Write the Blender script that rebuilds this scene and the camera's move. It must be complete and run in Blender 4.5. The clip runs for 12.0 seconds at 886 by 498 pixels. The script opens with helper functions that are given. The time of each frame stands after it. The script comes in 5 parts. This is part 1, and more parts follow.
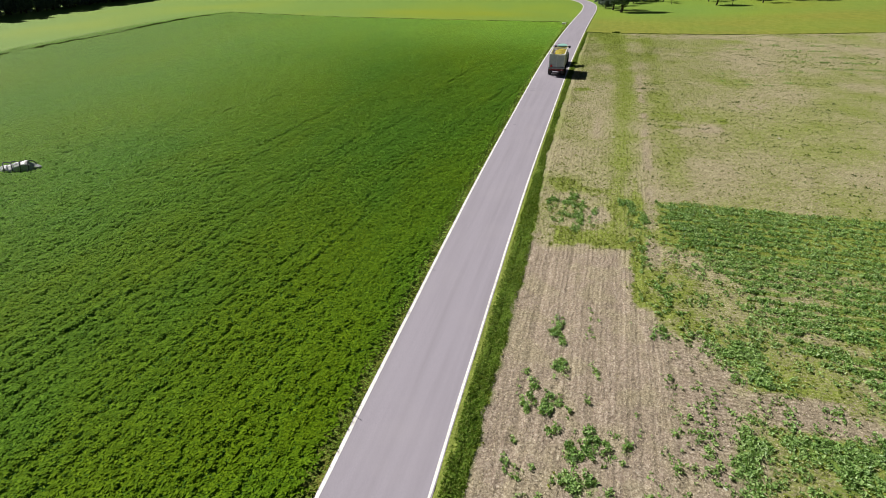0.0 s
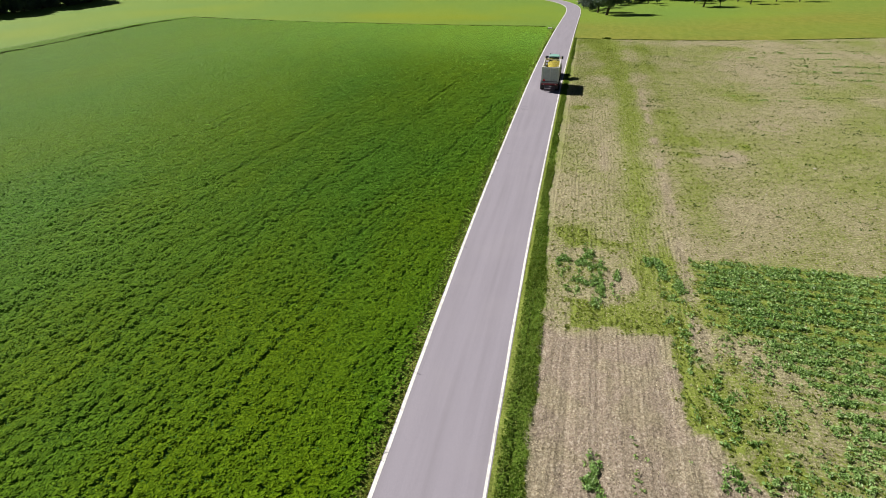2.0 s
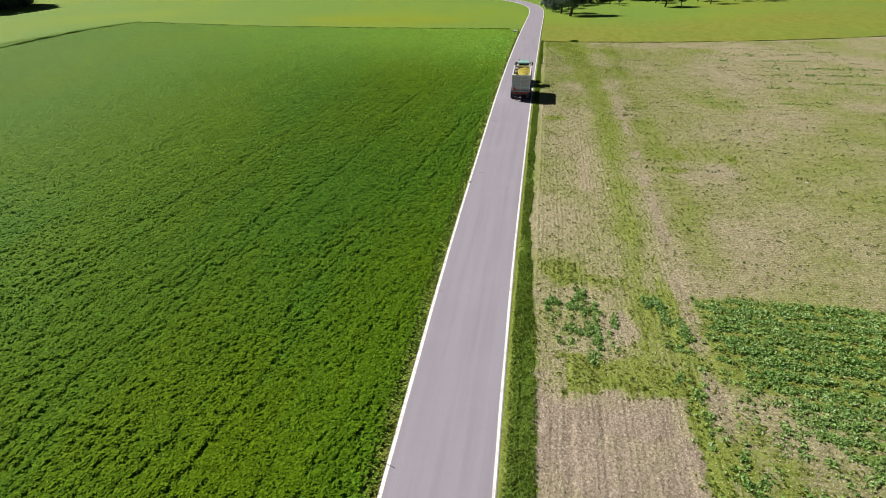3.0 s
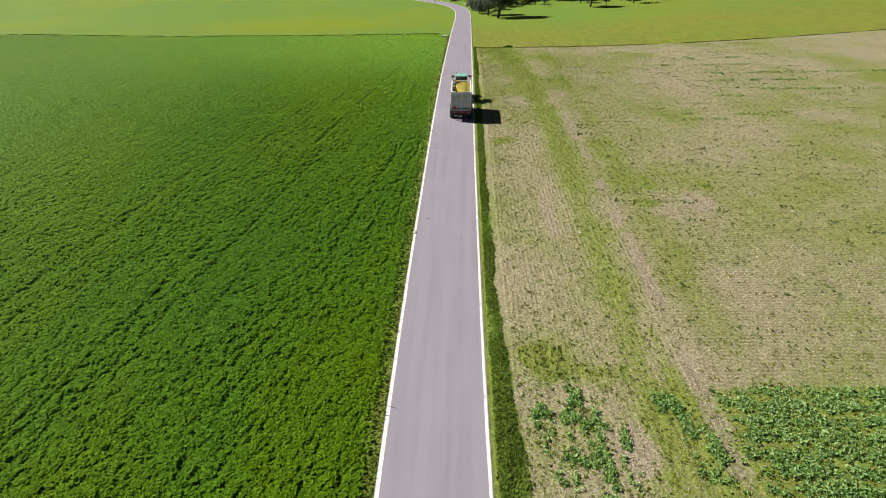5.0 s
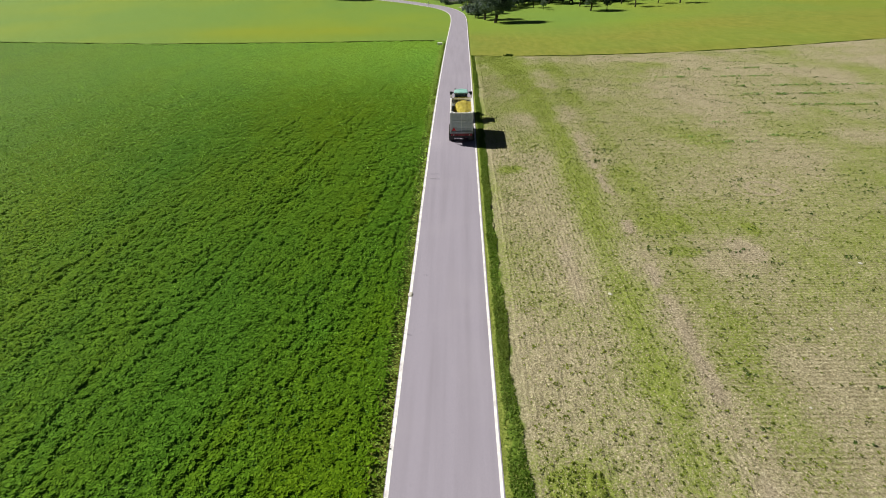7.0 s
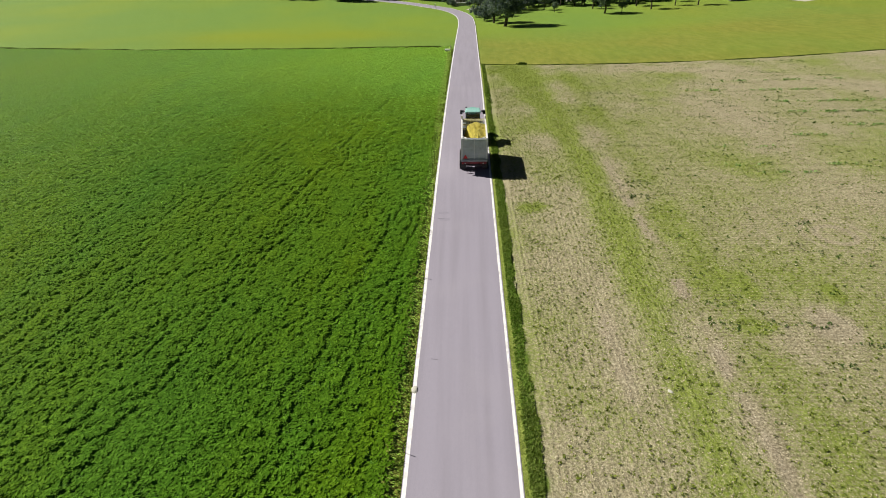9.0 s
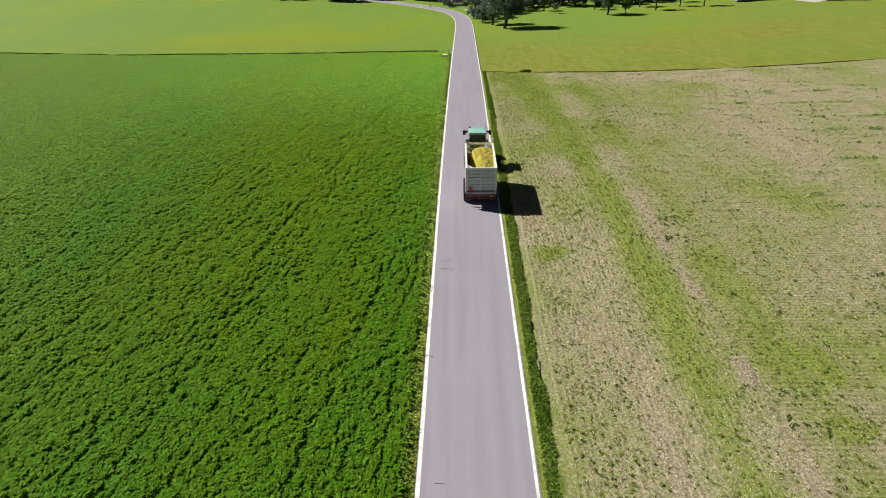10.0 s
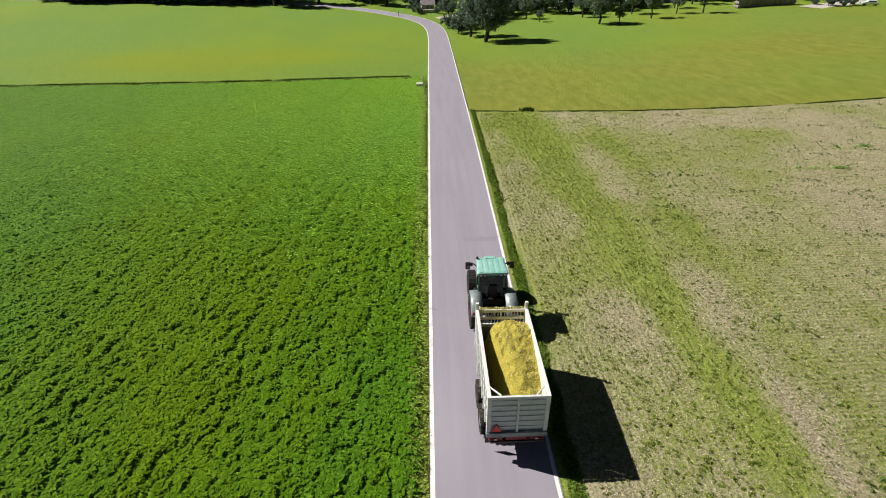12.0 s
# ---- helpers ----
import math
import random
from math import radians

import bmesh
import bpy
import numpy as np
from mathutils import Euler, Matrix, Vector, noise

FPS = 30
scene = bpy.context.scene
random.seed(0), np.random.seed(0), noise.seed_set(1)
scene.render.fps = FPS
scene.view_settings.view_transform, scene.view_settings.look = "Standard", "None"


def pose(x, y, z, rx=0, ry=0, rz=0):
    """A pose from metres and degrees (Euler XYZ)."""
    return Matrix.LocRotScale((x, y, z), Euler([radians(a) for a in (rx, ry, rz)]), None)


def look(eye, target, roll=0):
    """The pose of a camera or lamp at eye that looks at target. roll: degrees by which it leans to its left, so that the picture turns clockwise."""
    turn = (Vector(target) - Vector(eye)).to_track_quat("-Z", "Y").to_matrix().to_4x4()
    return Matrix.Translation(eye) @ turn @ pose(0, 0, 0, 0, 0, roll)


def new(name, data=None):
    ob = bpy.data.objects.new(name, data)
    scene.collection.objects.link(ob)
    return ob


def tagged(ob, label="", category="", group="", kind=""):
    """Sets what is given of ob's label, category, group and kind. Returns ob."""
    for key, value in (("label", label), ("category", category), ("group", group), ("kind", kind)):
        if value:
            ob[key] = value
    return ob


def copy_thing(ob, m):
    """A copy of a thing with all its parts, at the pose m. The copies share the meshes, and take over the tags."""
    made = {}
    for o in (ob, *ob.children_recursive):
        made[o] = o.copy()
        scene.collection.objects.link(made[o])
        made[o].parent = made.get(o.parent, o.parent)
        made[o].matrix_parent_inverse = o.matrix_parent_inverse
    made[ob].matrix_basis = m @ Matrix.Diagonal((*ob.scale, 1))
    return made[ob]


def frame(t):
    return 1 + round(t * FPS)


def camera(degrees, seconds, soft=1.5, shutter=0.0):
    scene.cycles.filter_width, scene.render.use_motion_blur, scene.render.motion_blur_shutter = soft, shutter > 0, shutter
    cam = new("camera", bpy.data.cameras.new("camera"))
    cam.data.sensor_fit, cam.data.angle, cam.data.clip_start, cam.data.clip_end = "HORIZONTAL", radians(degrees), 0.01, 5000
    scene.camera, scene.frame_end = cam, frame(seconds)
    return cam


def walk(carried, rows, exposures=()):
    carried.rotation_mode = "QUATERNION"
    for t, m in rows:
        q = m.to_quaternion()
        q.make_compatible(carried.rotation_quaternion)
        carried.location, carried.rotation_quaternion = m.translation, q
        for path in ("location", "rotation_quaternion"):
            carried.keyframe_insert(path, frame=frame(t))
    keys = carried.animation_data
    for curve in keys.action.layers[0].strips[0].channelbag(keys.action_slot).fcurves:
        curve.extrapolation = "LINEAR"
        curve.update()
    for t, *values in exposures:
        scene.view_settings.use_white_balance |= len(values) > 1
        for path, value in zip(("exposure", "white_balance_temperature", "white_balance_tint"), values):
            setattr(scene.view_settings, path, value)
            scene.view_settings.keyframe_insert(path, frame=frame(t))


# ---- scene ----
cam = camera(79.4, 12.0, soft=0.95)
METRES, EYE, TILT, LEAN, TURN = 75.26, 21.7, 0.0, 0.0, 16.6
EXPOSURE, SKY = 0.38, 0.011
ROWS = [
    (0.0, 0.0, 0.0, 0.0, -0.8, -31.65, 1.3),
    (0.5, -0.0008, 0.0292, -0.0011, -1.02, -31.65, 1.31),
    (1.0, -0.0014, 0.0671, -0.0019, -1.22, -31.66, 1.29),
    (1.5, -0.001, 0.1012, -0.0029, -2.72, -31.72, 1.24),
    (2.0, -0.001, 0.1429, -0.0044, -3.06, -31.72, 1.24),
    (2.5, 0.0003, 0.1786, -0.0057, -4.5, -31.74, 1.22),
    (3.0, 0.0016, 0.2209, -0.0067, -6.95, -31.8, 1.14),
    (5.0, 0.0144, 0.3555, -0.0111, -14.7, -31.97, 0.94),
    (5.5, 0.0186, 0.3827, -0.0122, -15.58, -31.98, 0.88),
    (6.0, 0.0248, 0.4128, -0.0137, -16.14, -31.96, 0.92),
    (6.5, 0.0305, 0.437, -0.0145, -16.39, -31.94, 0.92),
    (7.0, 0.0372, 0.4636, -0.0155, -15.34, -31.84, 0.94),
    (9.0, 0.0612, 0.5732, -0.0199, -14.79, -31.85, 1.02),
    (9.5, 0.0679, 0.61, -0.022, -14.79, -31.94, 0.97),
    (10.0, 0.081, 0.6744, -0.0252, -15.3, -31.97, 0.9),
    (10.5, 0.0951, 0.7414, -0.0287, -16.62, -31.96, 0.8),
    (11.0, 0.1135, 0.8211, -0.0324, -18.57, -32.01, 0.72),
    (11.5, 0.1343, 0.9037, -0.0352, -18.61, -32.02, 0.66),
    (12.0, 0.154, 0.983, -0.0376, -18.57, -32.05, 0.67),
]
walk(cam, [(t, pose(0, 0, EYE, TILT, LEAN, TURN) @ pose(METRES * x, METRES * y, METRES * z, 90 + pitch, roll, yaw)) for t, x, y, z, yaw, pitch, roll in ROWS], [(0, EXPOSURE), (12, EXPOSURE)])

# the ground's height along and across the road
ROAD_Y = [-2000, 95, 105, 118, 132, 145, 158, 192, 209, 240, 300, 400, 3000]
ROAD_Z = [0, 0, -.35, -.8, -1.5, -2.3, -3.1, -5.5, -6.8, -8.2, -9, -9, -9]


def ground_z(x, y):
    z = sum(np.interp(y + d, ROAD_Y, ROAD_Z) for d in (-9, -4.5, 0, 4.5, 9)) / 5
    k = np.clip((y - 105) / 40, 0, 1)
    return z + k * np.where(x > 0, .035 * np.clip(x, 0, 90), .006 * np.clip(-x, 0, 200))


# ---- world, sun ----
SUN_WAY = Vector((-3.5, 1.35, 3.35)).normalized()          # towards the sun
world = bpy.data.worlds.new("sky")
scene.world = world
world.use_nodes = True
wn = world.node_tree
sky = wn.nodes.new("ShaderNodeTexSky")
sky.sky_type, sky.sun_disc = "NISHITA", False
sky.sun_elevation, sky.sun_rotation = math.asin(SUN_WAY.z), math.atan2(SUN_WAY.x, SUN_WAY.y)
sky.altitude, sky.dust_density = 500, 1.0
wn.nodes["Background"].inputs["Strength"].default_value = SKY
wn.links.new(sky.outputs[0], wn.nodes["Background"].inputs["Color"])
sun = new("sun", bpy.data.lights.new("sun", "SUN"))
sun.data.energy, sun.data.angle, sun.data.color = 5.0, radians(.53), (1, .95, .87)
sun.matrix_world = look(SUN_WAY * 200, (0, 0, 0))


# ---- number noise for relief and cover ----
TABLE = np.random.RandomState(5).rand(256, 256)


def value_noise(x, y, seed=0):
    xi, yi = np.floor(x).astype(int), np.floor(y).astype(int)
    fx, fy = x - xi, y - yi
    fx, fy = fx * fx * (3 - 2 * fx), fy * fy * (3 - 2 * fy)
    a, b = (xi + seed * 37) % 256, (xi + 1 + seed * 37) % 256
    c, d = (yi + seed * 91) % 256, (yi + 1 + seed * 91) % 256
    return (TABLE[a, c] * (1 - fx) + TABLE[b, c] * fx) * (1 - fy) + (TABLE[a, d] * (1 - fx) + TABLE[b, d] * fx) * fy


def fbm(x, y, size, octaves=3, seed=0):
    total, amp, norm = 0, 1.0, 0
    for o in range(octaves):
        ca, sa = math.cos(o * 1.1 + seed), math.sin(o * 1.1 + seed)
        u, v = (x * ca - y * sa) / size * 2 ** o, (x * sa + y * ca) / size * 2 ** o
        total = total + amp * value_noise(u + 17.3 * o, v + 5.1 * o, seed + o)
        norm += amp
        amp *= .5
    return total / norm


def step(a, b, x):
    k = np.clip((x - a) / (b - a), 0, 1)
    return k * k * (3 - 2 * k)


# ---- materials ----
class Nodes:
    """Short ways to wire one material."""

    def __init__(self, name):
        self.m = bpy.data.materials.new(name)
        self.m.use_nodes = True
        self.t = self.m.node_tree
        self.b = self.t.nodes["Principled BSDF"]
        self.co = self.t.nodes.new("ShaderNodeTexCoord").outputs["Object"]

    def add(self, kind, **ins):
        n = self.t.nodes.new(kind)
        for k, v in ins.items():
            n.inputs[k.replace("_", " ")].default_value = v
        return n

    def link(self, a, b):
        self.t.links.new(a, b)

    def noise(self, scale, detail=4, rough=.55, stretch=None):
        n = self.add("ShaderNodeTexNoise", Scale=scale, Detail=detail, Roughness=rough)
        if stretch:
            mp = self.t.nodes.new("ShaderNodeMapping")
            mp.inputs["Scale"].default_value = stretch
            self.link(self.co, mp.inputs["Vector"])
            self.link(mp.outputs[0], n.inputs["Vector"])
        else:
            self.link(self.co, n.inputs["Vector"])
        return n.outputs["Fac"]

    def ramp(self, fac, *stops):
        n = self.t.nodes.new("ShaderNodeValToRGB")
        e = n.color_ramp.elements
        while len(e) < len(stops):
            e.new(.5)
        for el, (p, c) in zip(e, stops):
            el.position, el.color = p, ((*c, 1) if isinstance(c, tuple) else (c, c, c, 1))
        self.link(fac, n.inputs[0])
        return n.outputs[0]

    def mix(self, fac, a, b, blend="MIX"):
        n = self.t.nodes.new("ShaderNodeMix")
        n.data_type, n.blend_type = "RGBA", blend
        for sock, v in ((n.inputs[0], fac), (n.inputs[6], a), (n.inputs[7], b)):
            if isinstance(v, bpy.types.NodeSocket):
                self.link(v, sock)
            else:
                sock.default_value = (*v, 1) if isinstance(v, tuple) else v
        return n.outputs[2]

    def math(self, op, a, b=0.0):
        n = self.t.nodes.new("ShaderNodeMath")
        n.operation = op
        for sock, v in zip(n.inputs, (a, b)):
            if isinstance(v, bpy.types.NodeSocket):
                self.link(v, sock)
            else:
                sock.default_value = v
        return n.outputs[0]

    def attr(self, name):
        n = self.t.nodes.new("ShaderNodeAttribute")
        n.attribute_name = name
        return n.outputs["Fac"]

    def done(self, color, rough=.6, metal=0.0, bump=None, strength=.3, distance=.02, spec=.5, fuzz=None, shine=None):
        for sock, v in ((self.b.inputs["Base Color"], color), (self.b.inputs["Roughness"], rough), (self.b.inputs["Metallic"], metal)):
            if isinstance(v, bpy.types.NodeSocket):
                self.link(v, sock)
            else:
                sock.default_value = (*v, 1) if isinstance(v, tuple) else v
        self.b.inputs["Specular IOR Level"].default_value = spec
        if shine:
            self.b.inputs["Specular Tint"].default_value = (*shine, 1)
        if fuzz:
            self.b.inputs["Sheen Weight"].default_value, self.b.inputs["Sheen Roughness"].default_value = fuzz[0], .35
            self.b.inputs["Sheen Tint"].default_value = (*fuzz[1], 1)
        if bump is not None:
            n = self.add("ShaderNodeBump", Strength=strength, Distance=distance)
            self.link(bump, n.inputs["Height"])
            self.link(n.outputs[0], self.b.inputs["Normal"])
        return self.m


def plain(name, c, rough=.5, metal=0.0, vary=.18, scale=6.0, dirt=None, spec=.5):
    """Paint, rubber or metal with fine grain, broad fading and dirt."""
    n = Nodes(name)
    dark = tuple(v * (1 - vary) for v in c)
    light = tuple(min(1, v * (1 + vary)) for v in c)
    col = n.mix(n.ramp(n.noise(scale, 5), (.35, 0.0), (.65, 1.0)), dark, light)
    if dirt:
        col = n.mix(n.ramp(n.noise(scale * .45, 6, .65), (.5, 0.0), (.72, .75)), col, dirt)
    grain = n.noise(scale * 14, 3)
    return n.done(col, n.ramp(grain, (.3, max(0, rough - .12)), (.7, min(1, rough + .12))), metal, grain, .12, .004, spec)


def leafy(name, *cols, rough=.6, thin=.4, spec=.12, fuzz=None, shine=None):
    """Leaves: each one its own green, with light coming through."""
    n = Nodes(name)
    rnd = n.t.nodes.new("ShaderNodeNewGeometry").outputs["Random Per Island"]
    col = n.ramp(rnd, *[(i / max(1, len(cols) - 1), c) for i, c in enumerate(cols)])
    col = n.mix(n.ramp(n.noise(.12, 3), (.35, 0.0), (.7, .45)), col, cols[-1])
    m = n.done(col, rough, spec=spec, fuzz=fuzz, shine=shine)
    tr = n.t.nodes.new("ShaderNodeBsdfTranslucent")
    n.link(n.mix(1.0, col, (1.0, 1.0, .55), "MULTIPLY"), tr.inputs["Color"])
    ms = n.add("ShaderNodeMixShader", Fac=thin)
    n.link(n.b.outputs[0], ms.inputs[1])
    n.link(tr.outputs[0], ms.inputs[2])
    n.link(ms.outputs[0], n.t.nodes["Material Output"].inputs["Surface"])
    return m


def make_crop():
    """The crop seen as a closed cover; where its leaves stand as plants of their own, the lower storey under them, its
    dark green holding the shade of the gaps.
    """
    n = Nodes("clover_grass")
    fine = n.noise(10, 6, .68)
    broad = n.math("ADD", n.math("MULTIPLY", n.noise(.05, 3, .5, (1.0, .5, 1)), .75), n.math("MULTIPLY", n.noise(.35, 4, .6, (1.0, .4, 1)), .25))
    mid = n.noise(.6, 4, .6, (1.0, .35, 1))
    cool = n.ramp(fine, (.3, (.044, .132, .009)), (.5, (.078, .206, .017)), (.7, (.124, .288, .029)))
    warm = n.ramp(fine, (.3, (.078, .151, .002)), (.5, (.126, .226, .005)), (.7, (.180, .298, .010)))
    col = n.mix(n.ramp(broad, (.38, .05), (.60, 1.0)), cool, warm)
    col = n.mix(n.ramp(mid, (.45, 0.0), (.7, .35)), col, (.050, .122, .010))
    # lower storey: shade between the leaves is put into this darker green
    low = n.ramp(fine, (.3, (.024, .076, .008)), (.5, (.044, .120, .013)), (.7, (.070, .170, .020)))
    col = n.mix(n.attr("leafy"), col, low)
    col = n.mix(n.attr("dry"), col, n.ramp(fine, (.3, (.10, .10, .018)), (.7, (.30, .27, .07))))
    cells = n.add("ShaderNodeTexVoronoi", Scale=5.2, Detail=1.0)
    n.link(n.mix(.03, n.co, n.t.nodes["Noise Texture"].outputs["Color"]), cells.inputs["Vector"])
    tufts = n.math("SUBTRACT", n.math("MULTIPLY", n.noise(13, 4, .7), .55), cells.outputs["Distance"])
    return n.done(col, .55, bump=tufts, strength=1.0, distance=.17, spec=.2, shine=(.50, .95, .10), fuzz=(1.0, (.52, .98, .12)))


def make_crop_leaf():
    """Clover and grass leaves, bluish where clover stands thick and yellowish elsewhere."""
    n = Nodes("clover_leaves")
    rnd = n.t.nodes.new("ShaderNodeNewGeometry").outputs["Random Per Island"]
    cool = n.ramp(rnd, (0.0, (.040, .124, .006)), (.5, (.075, .197, .013)), (1.0, (.125, .290, .025)))
    warm = n.ramp(rnd, (0.0, (.072, .142, .002)), (.5, (.124, .216, .004)), (1.0, (.188, .304, .008)))
    broad = n.math("ADD", n.math("MULTIPLY", n.noise(.05, 3, .5, (1.0, .5, 1)), .75), n.math("MULTIPLY", n.noise(.35, 4, .6, (1.0, .4, 1)), .25))
    col = n.mix(n.ramp(broad, (.38, .05), (.60, 1.0)), cool, warm)
    m = n.done(col, .7, spec=.12, shine=(.50, .98, .10), fuzz=(1.0, (.52, .98, .12)))
    tr = n.t.nodes.new("ShaderNodeBsdfTranslucent")
    n.link(n.mix(1.0, col, (1.0, 1.0, .55), "MULTIPLY"), tr.inputs["Color"])
    ms = n.add("ShaderNodeMixShader", Fac=.25)
    n.link(n.b.outputs[0], ms.inputs[1])
    n.link(tr.outputs[0], ms.inputs[2])
    n.link(ms.outputs[0], n.t.nodes["Material Output"].inputs["Surface"])
    return m


def make_stubble():
    n = Nodes("stubble_soil")
    fine = n.noise(8.5, 6, .78)
    soil = n.ramp(fine, (.30, (.070, .062, .036)), (.44, (.285, .256, .152)), (.55, (.44, .40, .25)), (.67, (.74, .69, .49)))
    soil = n.mix(n.ramp(n.noise(.11, 4), (.35, 0.0), (.65, .6)), soil, n.ramp(fine, (.32, (.13, .112, .063)), (.5, (.39, .345, .222)), (.69, (.66, .60, .42))))
    drawn = n.noise(1.0, 5, .6, (2.6, .12, 1))
    ground = n.ramp(fine, (.30, (.115, .088, .068)), (.45, (.32, .255, .20)), (.56, (.48, .405, .325)), (.68, (.78, .70, .60)))
    ground = n.mix(n.ramp(drawn, (.40, .5), (.55, 0.0)), ground, n.ramp(fine, (.3, (.075, .062, .042)), (.7, (.42, .35, .26))))
    soil = n.mix(n.attr("bare"), soil, ground)
    weed = n.ramp(n.noise(9, 6, .7), (.3, (.095, .145, .016)), (.5, (.215, .28, .040)), (.7, (.36, .42, .10)))
    speck = n.noise(6.5, 6, .75)
    cover = n.ramp(n.math("ADD", n.math("MULTIPLY", speck, .9), n.math("SUBTRACT", n.attr("weed"), .92)), (.0, 0.0), (.22, .92))
    col = n.mix(cover, soil, weed)
    cells = n.add("ShaderNodeTexVoronoi", Scale=4.2, Detail=1.5, Roughness=.7)
    n.link(n.co, cells.inputs["Vector"])
    clod = n.math("MULTIPLY", n.ramp(cells.outputs["Distance"], (.16, 1.0), (.40, 0.0)), n.ramp(cells.outputs["Color"], (.38, 0.0), (.62, 1.0)))
    sep = n.t.nodes.new("ShaderNodeSeparateXYZ")
    n.link(n.co, sep.inputs[0])
    wob = n.math("MULTIPLY", n.noise(.16, 3), 6.0)
    across = n.math("SINE", n.math("ADD", n.math("MULTIPLY", sep.outputs["X"], 20.9), wob))
    along = n.math("SINE", n.math("ADD", n.math("MULTIPLY", sep.outputs["Y"], 22.4), wob))
    pick = n.ramp(n.math("DIVIDE", sep.outputs["X"], 12.0), (.44, 0.0), (.52, 1.0))
    rows = n.math("ADD", n.math("MULTIPLY", n.mix(pick, across, along), .5), .5)
    rows = n.math("MULTIPLY", rows, n.ramp(n.noise(.9, 4, .6), (.35, .15), (.65, 1.0)))
    col = n.mix(n.math("MULTIPLY", rows, n.math("ADD", n.math("MULTIPLY", pick, .42), .14)), col, n.mix(1.0, col, (.50, .47, .40), "MULTIPLY"))
    col = n.mix(n.math("MULTIPLY", clod, .55), col, n.ramp(n.noise(2.5, 4), (.4, (.085, .085, .03)), (.6, (.10, .135, .02))))
    leaf = n.ramp(n.noise(7, 6, .72), (.3, (.05, .095, .018)), (.5, (.14, .23, .045)), (.7, (.27, .38, .10)))
    col = n.mix(n.ramp(n.math("ADD", n.math("MULTIPLY", n.noise(3.2, 5, .7), .9), n.math("SUBTRACT", n.attr("leaf"), .92)), (.0, 0.0), (.25, .9)), col, leaf)
    col = n.mix(n.attr("lawn"), col, n.ramp(n.noise(8, 6, .7), (.3, (.06, .12, .012)), (.7, (.17, .26, .035))))
    return n.done(col, .85, bump=n.math("SUBTRACT", n.math("ADD", n.noise(8, 6, .75), clod), n.math("MULTIPLY", rows, .22)), strength=1.0, distance=.10, spec=.1)


def make_meadow():
    n = Nodes("meadow_grass")
    fine = n.noise(2.2, 6, .7)
    broad = n.noise(.03, 4, .5, (1, .6, 1))
    green = n.ramp(fine, (.3, (.128, .225, .034)), (.7, (.208, .335, .066)))
    green = n.mix(n.ramp(broad, (.4, 0.0), (.62, .5)), green, (.24, .31, .025))
    rough = n.noise(.8, 6, .72, (1, .32, 1))
    dry = n.ramp(rough, (.30, (.172, .20, .033)), (.5, (.232, .25, .043)), (.70, (.30, .30, .066)))
    dry = n.mix(n.ramp(n.noise(.06, 4, .6, (1, .5, 1)), (.42, 0.0), (.68, .4)), dry, n.ramp(rough, (.33, (.15, .20, .034)), (.67, (.23, .285, .055))))
    green = n.mix(n.attr("gold"), green, n.ramp(fine, (.3, (.20, .25, .010)), (.7, (.29, .33, .022))))
    col = n.mix(n.attr("dry"), green, dry)
    return n.done(col, .7, bump=n.noise(2.5, 6, .75), strength=1.0, distance=.25, spec=.08)


def make_asphalt():
    n = Nodes("old_asphalt")
    fine = n.noise(45, 4, .7)
    long = n.noise(1.0, 4, .55, (1.9, .06, 1))
    col = n.ramp(fine, (.3, (.245, .228, .275)), (.7, (.348, .322, .385)))
    col = n.mix(n.ramp(long, (.42, 0.0), (.75, .4)), col, (.20, .183, .212))
    col = n.mix(n.ramp(n.noise(.22, 5, .6), (.5, 0.0), (.75, .3)), col, (.34, .315, .355))
    return n.done(col, .8, bump=fine, strength=.25, distance=.01, spec=.5)


def make_silage():
    n = Nodes("chopped_maize")
    fine = n.noise(22, 6, .75)
    col = n.ramp(fine, (.30, (.20, .165, .02)), (.5, (.46, .385, .06)), (.70, (.76, .66, .19)))
    col = n.mix(n.ramp(n.noise(1.6, 4), (.45, 0.0), (.75, .4)), col, (.42, .36, .05))
    return n.done(col, .9, bump=n.noise(13, 6, .7), strength=1.0, distance=.07, spec=.15)


def make_bark():
    n = Nodes("bark")
    v = n.noise(6, 5, .6, (1, 1, .2))
    return n.done(n.ramp(v, (.3, (.035, .028, .02)), (.7, (.11, .09, .07))), .9, bump=v, strength=.6, distance=.03, spec=.2)


def make_glass():
    n = Nodes("tinted_glass")
    n.b.inputs["Transmission Weight"].default_value = .9
    return n.done((.10, .14, .14), .03)


M_CROP, M_STUBBLE, M_MEADOW, M_ASPHALT, M_SILAGE, M_BARK, M_GLASS = (
    make_crop(), make_stubble(), make_meadow(), make_asphalt(), make_silage(), make_bark(), make_glass())
M_BLADE = leafy("verge_blades", (.055, .125, .010), (.11, .215, .018), (.17, .29, .035), (.30, .36, .09), thin=.4)
M_CROPLEAF = make_crop_leaf()
M_RADISH = leafy("radish_leaves", (.06, .15, .030), (.15, .31, .065), (.28, .47, .13), (.45, .60, .25), thin=.35, rough=.4, spec=.4)
M_CHAFF = leafy("maize_chaff", (.36, .33, .08), (.54, .50, .16), (.76, .72, .34), thin=.15)
M_WEED = leafy("weed_leaves", (.045, .075, .010), (.12, .17, .022), (.20, .26, .035), (.31, .37, .065))
M_SHOOT = leafy("shoot_leaves", (.12, .19, .05), (.20, .285, .085), (.30, .38, .14), thin=.3)
M_VOLUNTEER = leafy("volunteer_leaves", (.035, .075, .018), (.07, .13, .03), (.13, .21, .05), thin=.3)
